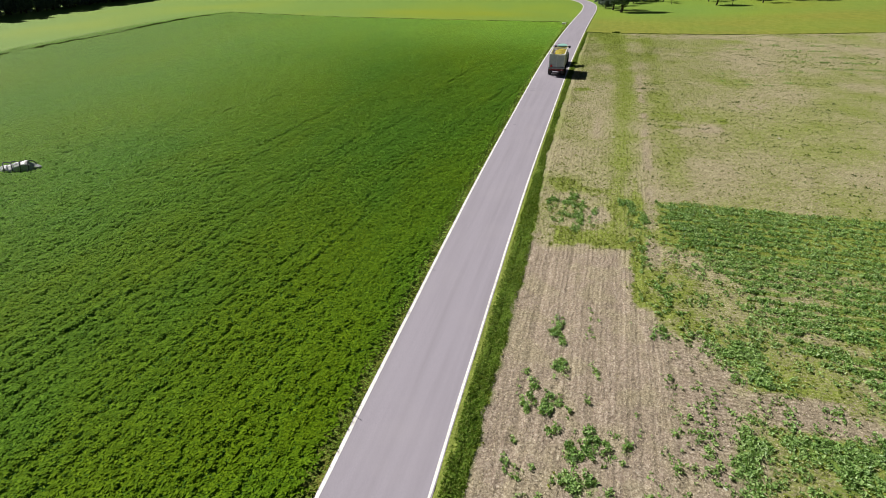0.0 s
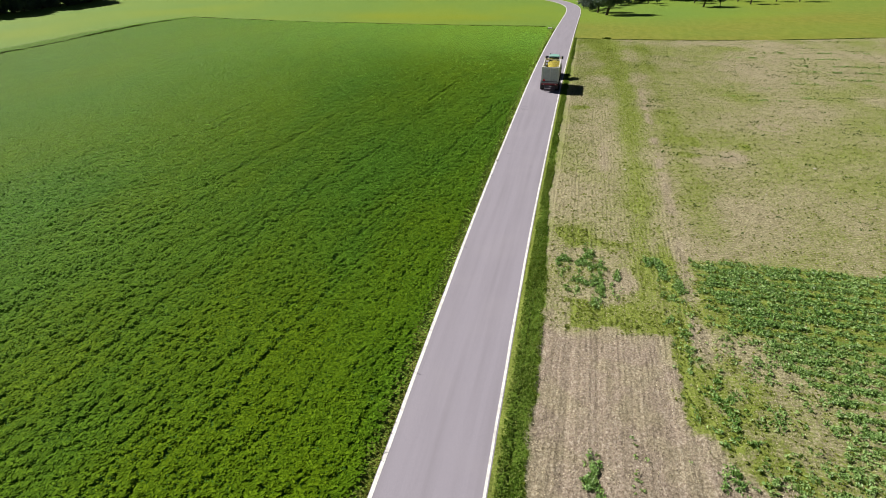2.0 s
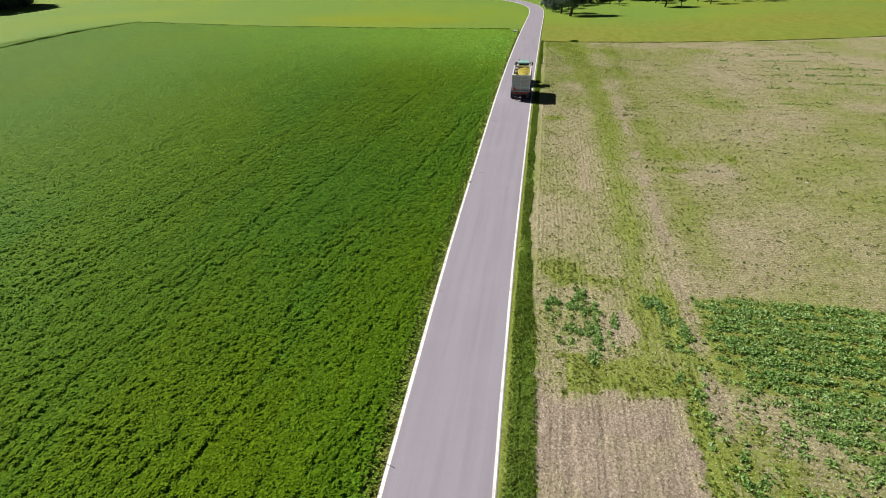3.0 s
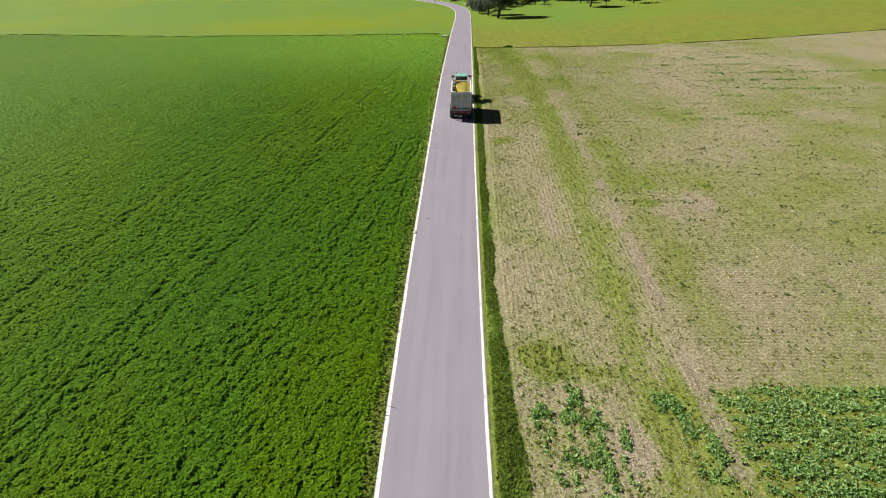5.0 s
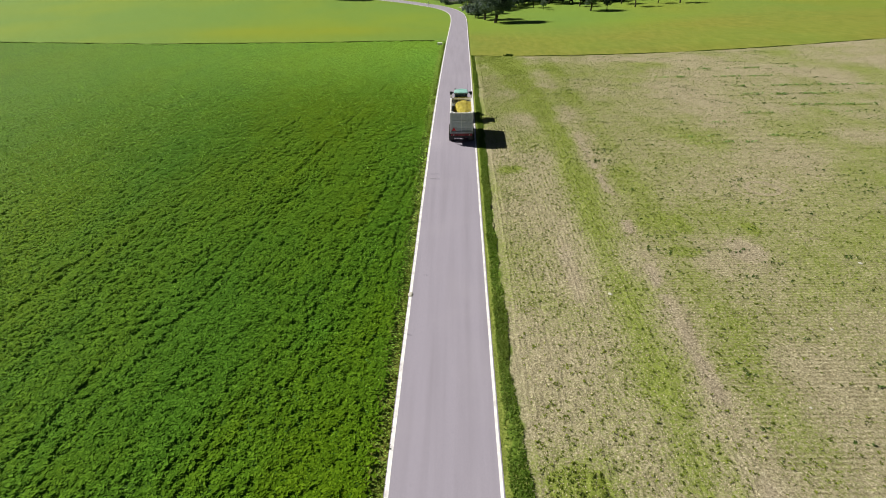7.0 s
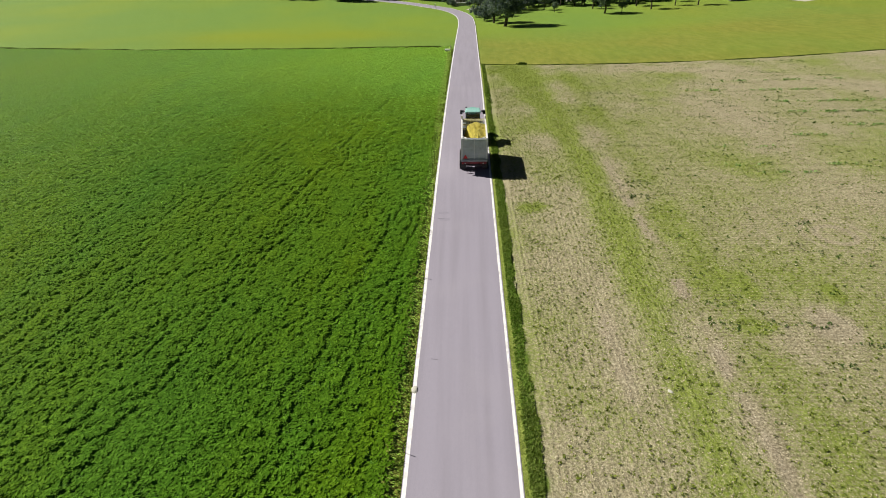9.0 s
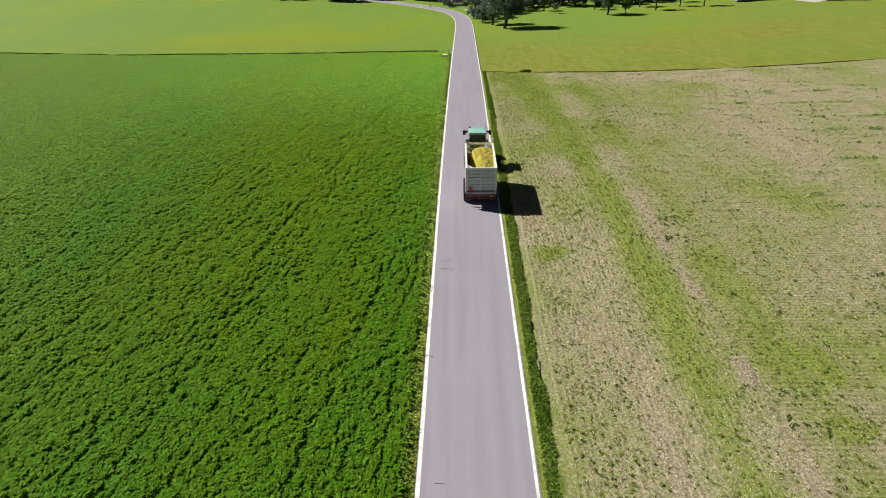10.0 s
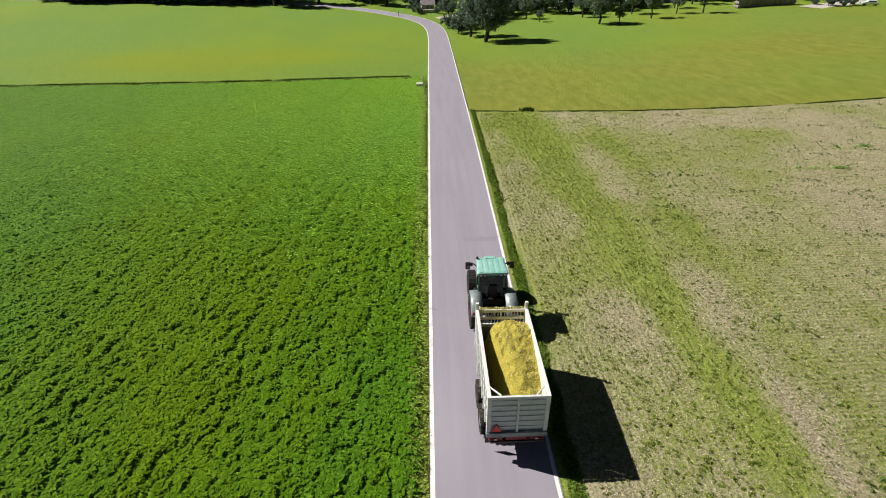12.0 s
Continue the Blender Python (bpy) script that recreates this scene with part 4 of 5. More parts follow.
for x, y, s, a in ((-3.5, 232, .8, 60), (1, 228, .9, 150), (4.5, 232, 1.1, 220), (9, 240, 1.2, 10), (13, 246, 1.3, 300), (6, 250, 1.4, 100), (-11.8, 262.5, .55, 45), (-5.2, 263, .6, 200), (-13.5, 268, .8, 300), (-3.5, 268, .8, 30), (-2, 262, 1.1, 20), (16, 254, 1.2, 40)):
    grow(shrub, x, y, s, a)
for k in range(16):
    grow(shrub, 14 + 3.2 * k + rs.normal(), 253 + 3 * rs.normal(), 1.0 + .5 * rs.rand(), 360 * rs.rand(), "dense dark shrub at the far rim of the orchard")
for k in range(30):
    grow(shrub, -64 - 3.3 * k + rs.normal(), 294.5 + .75 * max(0, k - 8) + rs.normal(), 1.0 + .4 * rs.rand(), 360 * rs.rand(), "dense dark shrub at the wood's edge")
for k in range(34):
    y = 86 + 4.3 * k + rs.normal()
    grow(shrub, float(np.interp(y, [80, 150, 210, 240], [-181, -183, -206, -221]) + rs.normal()), float(y), 1.1 + .4 * rs.rand(), 360 * rs.rand(), "dense dark shrub at the wood's edge")
# ---- tractor and trailer ----
RIG_Y = 88.2
RIG_Z = .10


def wheel(parent, name, x, y, r, width, rim_mat, side, lugs=0):
    """A tyre with tread and a dished rim; side +1 faces right."""
    ob = part(name, B(), M_RUBBER, parent)
    ob.location = (x, y, r)
    w, ri = width / 2, r * .56
    bm = lathe(B(), [(ri, -w * .8), (r * .8, -w), (r * .96, -w * .86), (r, -w * .5), (r, w * .5), (r * .96, w * .86), (r * .8, w), (ri, w * .8)], 36)
    for k in range(lugs):
        a = 2 * math.pi * k / lugs
        s = 1 if k % 2 else -1
        m = Matrix.Rotation(a, 4, "X") @ Matrix.Translation((s * w * .46, 0, r)) @ pose(0, 0, 0, 0, 0, s * 35)
        bmesh.ops.create_cube(bm, size=1, matrix=m @ Matrix.Diagonal((w * 1.05, .07, .07, 1)))
    part("tyre", bm, M_RUBBER, ob, "dusty black rubber tyre")
    bm = lathe(B(), [(.02, side * w * .25), (ri * .45, side * w * .3), (ri * .6, side * w * .1), (ri * .92, side * w * .15), (ri * 1.02, side * w * .84), (ri * .96, side * w * .86), (ri * .9, side * w * .3)], 24)
    part("rim", bm, rim_mat, ob)
    bm = lathe(B(), [(.02, side * w * .55), (ri * .22, side * w * .52), (ri * .26, side * w * .22)], 12)
    part("hub", bm, M_DARK, ob)
    return ob


def trailer():
    t = thing("silage_trailer", pose(-6.84, RIG_Y, RIG_Z), "grey steel silage trailer with slatted sides parked behind the tractor", "trailer")
    W, L, Z0, Z1 = 1.13, 5.27, 1.22, 3.36
    for s in (-1, 1):
        wall = part("side_wall", B(), M_BLUEGREY, t)
        bm = B()
        box(bm, s * (W - .05), s * (W - .02), .08, L - .08, Z0, Z1 - .04) if s > 0 else box(bm, s * (W - .02), s * (W - .05), .08, L - .08, Z0, Z1 - .04)
        part("panel", bm, M_WHITE, wall, "pale steel side panel")
        for k in range(9):
            y = .1 + (L - .2) * k / 8
            bm = B()
            a, b = sorted((s * (W - .02), s * (W + .07)))
            box(bm, a, b, y - .045, y + .045, Z0 - .05, Z1, .01)
            part("post", bm, M_WHITE, wall)
        for z in (1.55, 1.98, 2.41, 2.84):
            bm = B()
            a, b = sorted((s * (W - .022), s * (W + .035)))
            box(bm, a, b, .08, L - .08, z - .035, z + .035, .01)
            part("rail", bm, M_STEEL, wall)
        bm = B()
        a, b = sorted((s * (W - .07), s * (W + .075)))
        box(bm, a, b, 0, L, Z1 - .05, Z1 + .04, .015)
        part("top_rim", bm, M_WHITE, wall, "white painted top rim")
        bm = B()
        box(bm, a, b, L - .06, L + .06, Z0 - .05, Z1 + .38, .012)
        part("front_post", bm, M_WHITE, wall)
        bm = B()
        rod(bm, (s * (W - .03), .55, Z1), (s * (W - .45), .06, Z1 + .01), .035, .035, 8)
        part("corner_brace", bm, M_WHITE, wall)
    gate = part("tailgate", box(B(), -W + .04, W - .04, .02, .05, Z0 + .22, Z1 - .1), M_BLUEGREY, t, "blue-grey ribbed steel tailgate")
    for a, b in ((-W - .07, -W + .09), (-.045, .045), (W - .09, W + .07)):
        part("frame_post", box(B(), a, b, -.06, .02, Z0 + .2, Z1 + .03, .012), M_GATE, gate)
    part("top_bar", box(B(), -W - .07, W + .07, -.065, .03, Z1 - .06, Z1 + .04, .012), M_GATE, gate)
    for k in range(6):
        z = Z0 + .42 + k * .29
        for a, b in ((-W + .1, -.05), (.05, W - .1)):
            part("rib", box(B(), a, b, -.008, .02, z - .06, z + .06, .012), M_BLUEGREY, gate)
    part("lower_beam", box(B(), -W - .08, W + .08, -.12, .04, Z0 - .02, Z0 + .21, .02), M_FENDER, gate, "pale grey lower tailgate beam")
    bm = B()
    vs = [bm.verts.new(p) for p in ((-1.02, -.075, Z0 + .28), (-.60, -.075, Z0 + .28), (-.81, -.075, Z0 + .64), (-1.02, -.035, Z0 + .28), (-.60, -.035, Z0 + .28), (-.81, -.035, Z0 + .64))]
    for q in ((0, 1, 2), (5, 4, 3), (0, 3, 4, 1), (1, 4, 5, 2), (2, 5, 3, 0)):
        bm.faces.new([vs[i] for i in q])
    part("warning_triangle", bm, M_REFLECT, gate, "red slow-vehicle triangle")
    front = part("front_wall", box(B(), -W + .02, W - .02, L - .04, L, Z0, 2.35), M_STEEL, t, "steel front wall with open bars above")
    for z, h in ((2.45, .16), (2.86, .15), (3.28, .15)):
        part("bar", box(B(), -W + .02, W - .02, L - .06, L + .02, z - h / 2, z + h / 2, .012), M_WHITE, front)
    for k in range(15):
        x = -1.05 + k * .15
        part("upright", box(B(), x - .016, x + .016, L - .03, L, 2.3, 3.34), M_STEEL, front)
    part("ledge", box(B(), -W + .02, W - .02, L - .02, L + .18, 3.25, 3.31, .01), M_STEEL, front)
    part("floor", box(B(), -W, W, 0, L, Z0 - .08, Z0, .01), M_STEEL, t)
    ch = part("chassis", box(B(), -.55, -.40, -.05, L + .2, .82, Z0 - .08, .01), M_RED, t, "red painted chassis")
    part("beam", box(B(), .40, .55, -.05, L + .2, .82, Z0 - .08, .01), M_RED, ch)
    part("rear_beam", box(B(), -W + .02, W - .02, -.05, .12, .93, Z0 - .03, .015), M_RED, ch)
    part("cross_beam", box(B(), -.5, .5, 4.6, 4.75, .85, 1.1), M_RED, ch)
    bm = B()
    rod(bm, (-.45, L + .1, .95), (0, L + 1.75, .62), .075)
    rod(bm, (.45, L + .1, .95), (0, L + 1.75, .62), .075)
    part("drawbar", bm, M_RED, ch)
    part("tow_eye", lathe(B(), [(.05, -.05), (.12, -.05), (.12, .05), (.05, .05)], 16, 0, L + 1.82, .6), M_DARK, ch)
    for s in (-1, 1):
        lamp = part("tail_lamp", box(B(), s * .95 - .12, s * .95 + .12, -.09, -.05, 1.0, 1.06, .01), M_RED, t, "dusty red and white tail lamp")
        part("lens", box(B(), s * .82 - .05, s * .82 + .05, -.10, -.085, 1.0, 1.08, .005), M_LAMP, lamp)
        part("mud_flap", box(B(), s * .98 - .22, s * .98 + .22, .30, .32, .38, .9), M_DARK, t)
        for y in (1.35, 2.75):
            wheel(t, "wheel", s * 1.08, y, .60, .52, M_RED if y > 2 else M_STEEL, s, 30)
    part("axle", rod(B(), (-.95, 1.35, .6), (.95, 1.35, .6), .07), M_DARK, t)
    part("axle", rod(B(), (-.95, 2.75, .6), (.95, 2.75, .6), .07), M_DARK, t)
    bm = B()
    for z in (.5, .75, 1.0):
        box(bm, -W - .06, -W + .02, 4.0, 4.35, z - .02, z + .02)
    box(bm, -W - .04, -W, 3.98, 4.02, .45, 1.3)
    box(bm, -W - .04, -W, 4.33, 4.37, .45, 1.3)
    part("ladder", bm, M_STEEL, t)
    part("support_leg", box(B(), -.85, -.73, L - .1, L + .02, .18, 1.2, .01), M_DARK, t)
    part("underrun_bar", box(B(), -W + .1, W - .1, -.10, -.03, .82, .92, .012), M_DARK, t)
    bm = B()
    sweep(bm, [(-.2, L + .2, 1.4), (-.2, L + .9, 1.55), (-.12, L + 1.5, 1.2), (-.1, L + 1.9, 1.0)], .022)
    sweep(bm, [(.1, L + .2, 1.45), (.12, L + 1.0, 1.6), (.1, L + 1.9, 1.05)], .022)
    part("hose", bm, M_DARK, t)
    return t


trailer()


def heap_height(x, y):
    """Surface of the load, over the trailer's floor: x across, y along."""
    left = np.interp(y, [0, 1.0, 2.5, 4.2, 4.8, 5.4], [.02, -.16, -.52, -.74, -.40, .0])
    top = np.interp(y, [0, .4, 1.4, 2.6, 3.7, 4.5, 5.0, 5.4], [1.42, 1.56, 1.88, 2.1, 2.3, 2.12, 1.3, .8])
    rise = step(-.55, .2, x - left)
    z = .35 + (top - .35) * rise - .34 * np.clip(np.abs(x - .2) - .2, 0, 1)
    return z + .34 * (fbm(x, y, .95, 3, 5) - .5) + .22 * step(4, 1.5, y) * (fbm(x, y, .38, 2, 9) - .5) + .12 * (fbm(x, y, .17, 2, 3) - .5)


load = sheet("silage_load", np.linspace(-1.07, 1.07, 76), np.linspace(.06, 5.20, 180), lambda x, y: heap_height(x, y), M_SILAGE)
load.location = (-6.84, RIG_Y, RIG_Z + 1.22)
tagged(load, "yellow-green heap of chopped maize lying in the trailer", "silage")
rs = np.random.RandomState(5)
x, y = -1.05 + 2.1 * rs.rand(5000), .1 + 5.05 * rs.rand(5000)
v, f = cards(rs, np.column_stack([x, y, heap_height(x, y) + .01]), .015 + .025 * rs.rand(5000), .3, 1.6)
bits = new("loose_chaff", mesh_of("loose_chaff", v, f, M_CHAFF))
bits.parent = load
x = -1.0 + 2.0 * rs.rand(260)
v, f = cards(rs, np.column_stack([x, 5.27 + .12 * rs.rand(260), 2.10 + .06 * rs.rand(260)]), .09, .7, 1.5)
bits = new("chaff_on_ledge", mesh_of("chaff_on_ledge", v, f, M_CHAFF))
bits.parent = load


def tractor():
    t = thing("tractor", pose(-6.84, RIG_Y + 8.25, RIG_Z), "green farm tractor with faded teal cab roof towing a trailer", "tractor")
    for s in (-1, 1):
        wheel(t, "rear_wheel", s * .93, 0, .95, .62, M_RED, s, 40)
        wheel(t, "front_wheel", s * .88, 2.75, .70, .5, M_RED, s, 36)
        # curved rear fender over the wheel
        bm = B()
        n = 14
        rows = []
        for k in range(n + 1):
            a = radians(-15 + 175 * k / n)
            rows.append([(s * .60, 1.10 * math.cos(a), .97 + 1.04 * math.sin(a)), (s * 1.16, 1.10 * math.cos(a), .97 + 1.04 * math.sin(a)),
                         (s * 1.22, 1.04 * math.cos(a), .94 + .97 * math.sin(a)), (s * .60, 1.05 * math.cos(a), .95 + .99 * math.sin(a))])
        vs = [[bm.verts.new(p) for p in row] for row in rows]
        for p, q in zip(vs, vs[1:]):
            for k in range(4):
                bm.faces.new((p[k], p[(k + 1) % 4], q[(k + 1) % 4], q[k]))
        bm.faces.new(vs[0]), bm.faces.new(vs[-1])
        bmesh.ops.recalc_face_normals(bm, faces=bm.faces)
        fender = part("fender", bm, M_FENDER, t, "dusty grey rear fender", True)
        part("tail_lamp", box(B(), s * 1.0 - .12, s * 1.0 + .12, -.98, -.90, 1.42, 1.56, .015), M_RED, fender)
        part("work_lamp", box(B(), s * .80 - .07, s * .80 + .07, -.84, -.74, 1.66, 1.78, .015), M_LAMP, fender)
        bm = B()
        lathe(bm, [(.66, -.2), (.78, -.2), (.78, .2), (.66, .2)], 20, s * .88, 2.75, .74)
        bmesh.ops.delete(bm, geom=[v for v in bm.verts if v.co.z < .95], context="VERTS")
        part("front_fender", bm, M_DARK, t)
        bm = B()
        sweep(bm, [(s * .70, 1.70, 2.60), (s * .98, 1.85, 2.74), (s * 1.18, 1.85, 2.70)], .03)
        mirror = part("mirror_arm", bm, M_DARK, t)
        part("mirror", box(B(), s * 1.20 - .13, s * 1.20 + .13, 1.76, 1.92, 2.36, 2.78, .05), M_DARK, mirror, "black wing mirror housing")
        part("mirror_glass", box(B(), s * 1.20 - .09, s * 1.20 + .09, 1.752, 1.764, 2.44, 2.70, .004), M_CARGLASS, mirror)
        part("indicator_lamp", box(B(), s * 1.00 - .07, s * 1.00 + .07, 1.84, 1.95, 2.52, 2.68, .03), M_DARK, mirror)
        part("step", box(B(), s * .95 - .18, s * .95 + .18, 1.15, 1.45, .45, .50, .01), M_DARK, t)
        part("lift_arm", rod(B(), (s * .38, -.45, .75), (s * .42, -1.35, .62), .05), M_DARK, t)
        part("lift_rod", rod(B(), (s * .36, -.4, 1.4), (s * .41, -1.1, .68), .035), M_STEEL, t)
    # cab frame, glass and roof
    cab = part("cab", box(B(), -.62, .62, .15, 1.80, 1.0, 1.55, .05), M_DARK, t, "glazed cab with dark frame")
    bl, tl, br, tr = (-.74, .22, 1.5), (-.70, .52, 2.86), (.74, .22, 1.5), (.70, .52, 2.86)
    fl, ftl, fr, ftr = (-.66, 1.82, 1.3), (-.66, 1.74, 2.86), (.66, 1.82, 1.3), (.66, 1.74, 2.86)
    for a, b in ((bl, tl), (br, tr), (fl, ftl), (fr, ftr), (tl, tr), (ftl, ftr), (tl, ftl), (tr, ftr), (bl, br)):
        part("pillar", rod(B(), a, b, .045, .04, 8), M_GREEN, cab)
    for quad in ((bl, br, tr, tl), (fl, fr, ftr, ftl), (bl, fl, ftl, tl), (br, fr, ftr, tr)):
        bm = B()
        mid = Vector((0, 1.1, 2.1))
        a = [bm.verts.new(Vector(p) + (mid - Vector(p)) * .03) for p in quad]
        b = [bm.verts.new(Vector(p) + (mid - Vector(p)) * .04) for p in quad]
        bm.faces.new(a), bm.faces.new(b[::-1])
        for k in range(4):
            bm.faces.new((a[k], b[k], b[(k + 1) % 4], a[(k + 1) % 4]))
        bmesh.ops.recalc_face_normals(bm, faces=bm.faces)
        part("window", bm, M_GLASS, cab, "dark tinted cab window").visible_shadow = False
    bm = box(B(), -.82, .82, .40, 1.94, 2.86, 3.03, .06)
    for v in bm.verts:
        if v.co.y > 1.5:
            v.co.x *= .90
        if v.co.z > 2.98:
            v.co.x *= .96
    roof = part("roof", bm, M_TEAL, t, "faded teal green cab roof with ridges")
    for x in (-.58, -.29, 0, .29, .58):
        part("ridge", box(B(), x - .09, x + .09, .48, 1.82, 3.02, 3.045, .01), M_TEAL, roof)
    part("front_hatch", box(B(), -.30, .30, 1.76, 2.02, 2.94, 3.07, .05), M_TEAL, roof)
    for x in (-.62, -.42, .42, .62):
        lamp = part("work_lamp", box(B(), x - .08, x + .08, .33, .41, 2.88, 2.99, .02), M_DARK, roof)
        part("lens", box(B(), x - .06, x + .06, .322, .332, 2.90, 2.97, .006), M_LAMP, lamp)
    bm = lathe(B(), [(.02, 0), (.06, .01), (.06, .12), (.02, .15)], 14)
    bmesh.ops.rotate(bm, verts=bm.verts, matrix=Matrix.Rotation(-math.pi / 2, 3, "Y"))
    bmesh.ops.translate(bm, verts=bm.verts, vec=(-.70, 1.78, 3.03))
    part("beacon", bm, M_DARK, roof, "small dark beacon lamp", True)
    part("aerial", rod(B(), (.72, 1.5, 3.0), (.76, 1.45, 3.75), .008, .004, 6), M_DARK, roof)
    # inside the cab
    seat = part("seat", box(B(), -.26, .26, .35, .85, 1.55, 1.72, .05), M_DARK, t, "black driver seat, empty")
    part("backrest", box(B(), -.25, .25, .28, .40, 1.68, 2.30, .05), M_DARK, seat)
    part("steering_wheel", lathe(B(), [(.15, -.02), (.20, -.02), (.20, .02), (.15, .02)], 20, 0, 1.25, 1.95), M_DARK, t)
    part("dashboard", box(B(), -.3, .3, 1.35, 1.65, 1.5, 1.95, .05), M_DARK, t)
    # engine hood, nose and drive
    hood = part("hood", box(B(), -.42, .42, 1.7, 3.55, 1.05, 1.72, .09), M_GREEN, t, "sloping dark green engine hood")
    part("grille", box(B(), -.36, .36, 3.50, 3.58, 1.05, 1.55, .03), M_DARK, hood)
    for s in (-1, 1):
        part("headlamp", box(B(), s * .26 - .09, s * .26 + .09, 3.54, 3.60, 1.42, 1.55, .02), M_LAMP, hood)
        part("side_vent", box(B(), s * .425 - .01, s * .425 + .01, 2.2, 3.2, 1.15, 1.5, .004), M_DARK, hood)
    part("front_weight", box(B(), -.40, .40, 3.5, 3.95, .60, 1.0, .06), M_DARK, t)
    stack = part("exhaust", rod(B(), (.56, 1.95, 1.2), (.58, 1.92, 2.8), .055, .05, 14), M_DARK, t)
    part("tip", rod(B(), (.58, 1.92, 2.75), (.58, 1.80, 2.98), .05, .055, 12), M_STEEL, stack)
    part("gearbox", box(B(), -.34, .34, -.55, 3.2, .62, 1.15, .08), M_DARK, t)
    part("rear_axle", rod(B(), (-.8, 0, .95), (.8, 0, .95), .16, .16, 14), M_DARK, t)
    part("front_axle", rod(B(), (-.8, 2.75, .70), (.8, 2.75, .70), .09, .09, 12), M_DARK, t)
    hitch = part("hitch", box(B(), -.14, .14, -1.05, -.5, .55, .95, .03), M_DARK, t)
    part("pin", rod(B(), (0, -.95, .45), (0, -.95, .85), .03), M_STEEL, hitch)
    part("top_link", rod(B(), (0, -.5, 1.25), (0, -1.0, 1.05), .035), M_STEEL, t)
    part("shaft_guard", rod(B(), (0, -.55, .8), (0, -1.6, .78), .07, .07, 12), plain("yellow_guard", (.6, .45, .05), .5), t)
    bm = B()
    for x in (-.2, -.08, .06, .2):
        rod(bm, (x, -.5, 1.05), (x, -.62, 1.05), .03, .03, 8)
    part("couplings", bm, M_STEEL, t)
    part("tank", box(B(), -.86, -.46, 1.0, 2.0, .55, 1.0, .08), M_DARK, t)
    part("tank", box(B(), .46, .86, 1.0, 2.0, .55, 1.0, .08), M_DARK, t)
    return t


tractor()


# ---- small things by the lane and in the fields ----
def at_ground(x, y):
    return pose(x, y, float(ground_z(np.array(x), np.array(y))))


stake = thing("marker_stake", at_ground(-10.45, 44.4), "thin dark marker stake at the lane's grassy rim", "stake", "marker stakes")
part("pole", rod(B(), (0, 0, -.2), (.02, 0, .55), .018, .014, 8), M_WOOD, stake)
part("cap", rod(B(), (.02, 0, .53), (.021, 0, .6), .022, .016, 8), M_DARK, stake)
for y in (16.8, 30.8, 57.9, 71.4, 84.8, 98.2, 111.6, 125, 138.4):
    copy_thing(stake, at_ground(float(road_x(y)) - ROAD_HALF - .2, y))

chips = thing("stone_chip", at_ground(-10.28, 61.6) @ pose(0, 0, .10), "pale stone chip lying on the lane's edge line", "stone")
bm = B()
bmesh.ops.create_icosphere(bm, subdivisions=2, radius=.16)
for vert in bm.verts:
    vert.co = Vector((vert.co.x * 1.1, vert.co.y * 1.6, max(0, vert.co.z * .5))) * (1 + .25 * noise.noise(vert.co * 8))
part("stone", bm, M_STONE, chips)

for x, y, k in ((20.1, 65.2, .8), (2.4, 61.7, .6), (7.6, 17.2, .6), (9.8, 52.5, .4), (14.2, 58.3, .4)):
    copy_thing(chips, at_ground(x, y) @ pose(0, 0, .08, 0, 0, 70 * k) @ Matrix.Scale(k, 4))["label"] = "pale stone lying on the stubble"

for y, x, l in ((79.5, -9.8, .5), (63.8, -9.6, .4)):
    bm = B()
    px = x
    for k in range(7):
        nx = px + l / 7
        rod(bm, (px, y + .04 * noise.noise((px * 3, y, 0)), .103), (nx, y + .04 * noise.noise((nx * 3, y, 0)), .103), .012, .012, 5)
        px = nx
    ob = part("tar_seam", bm, M_CRACK, road)
    ob.location.z = float(ground_z(np.array(x), np.array(float(y)))) 

# faint darker repairs across the lane
for px, py, w, l in ((-6.6, 105.8, 2.2, .8), (-9.4, 80.5, .8, .35), (-9.3, 79.4, .8, .35)):
    bm = B()
    bmesh.ops.create_grid(bm, x_segments=14, y_segments=5, size=.5)
    for vert in bm.verts:
        k = noise.noise((vert.co.x * 6 + py, vert.co.y * 5, 0))
        vert.co = Vector((vert.co.x * w * (1 + .10 * k), vert.co.y * l * (1 + .5 * noise.noise((vert.co.x * 9, py, 1))), 0))
    ob = part("repair", bm, M_PATCH, road, "faintly darker smear of old repair")
    ob.location = (px, py, float(ground_z(np.array(px), np.array(py))) + .104)

# culvert head with a marker pole at the end of the ditch
cul = thing("culvert_head", at_ground(-10.95, 153.8), "pale concrete culvert headwall with dark pipe at the ditch", "culvert")
bm = box(B(), -.5, .5, -.35, .35, .28, .74, .05)
part("slab", bm, M_WHITE, cul)
for s in (-1, 1):
    part("cheek", box(B(), s * .38 - .1, s * .38 + .1, -.3, .3, -.2, .28, .02), M_STONE, cul)
part("pipe_mouth", lathe(B(), [(.20, -.3), (.26, -.3), (.26, .3), (.20, .3)], 20, 0, 0, .05), M_DARK, cul)
pole = thing("marker_post", at_ground(-10.35, 156.4), "slim pale roadside marker post by the culvert", "post")
part("post", rod(B(), (0, 0, -.2), (0, 0, 1.2), .04, .035, 10), M_STONE, pole)
part("cap", rod(B(), (0, 0, 1.16), (0, 0, 1.25), .045, .03, 10), M_DARK, pole)

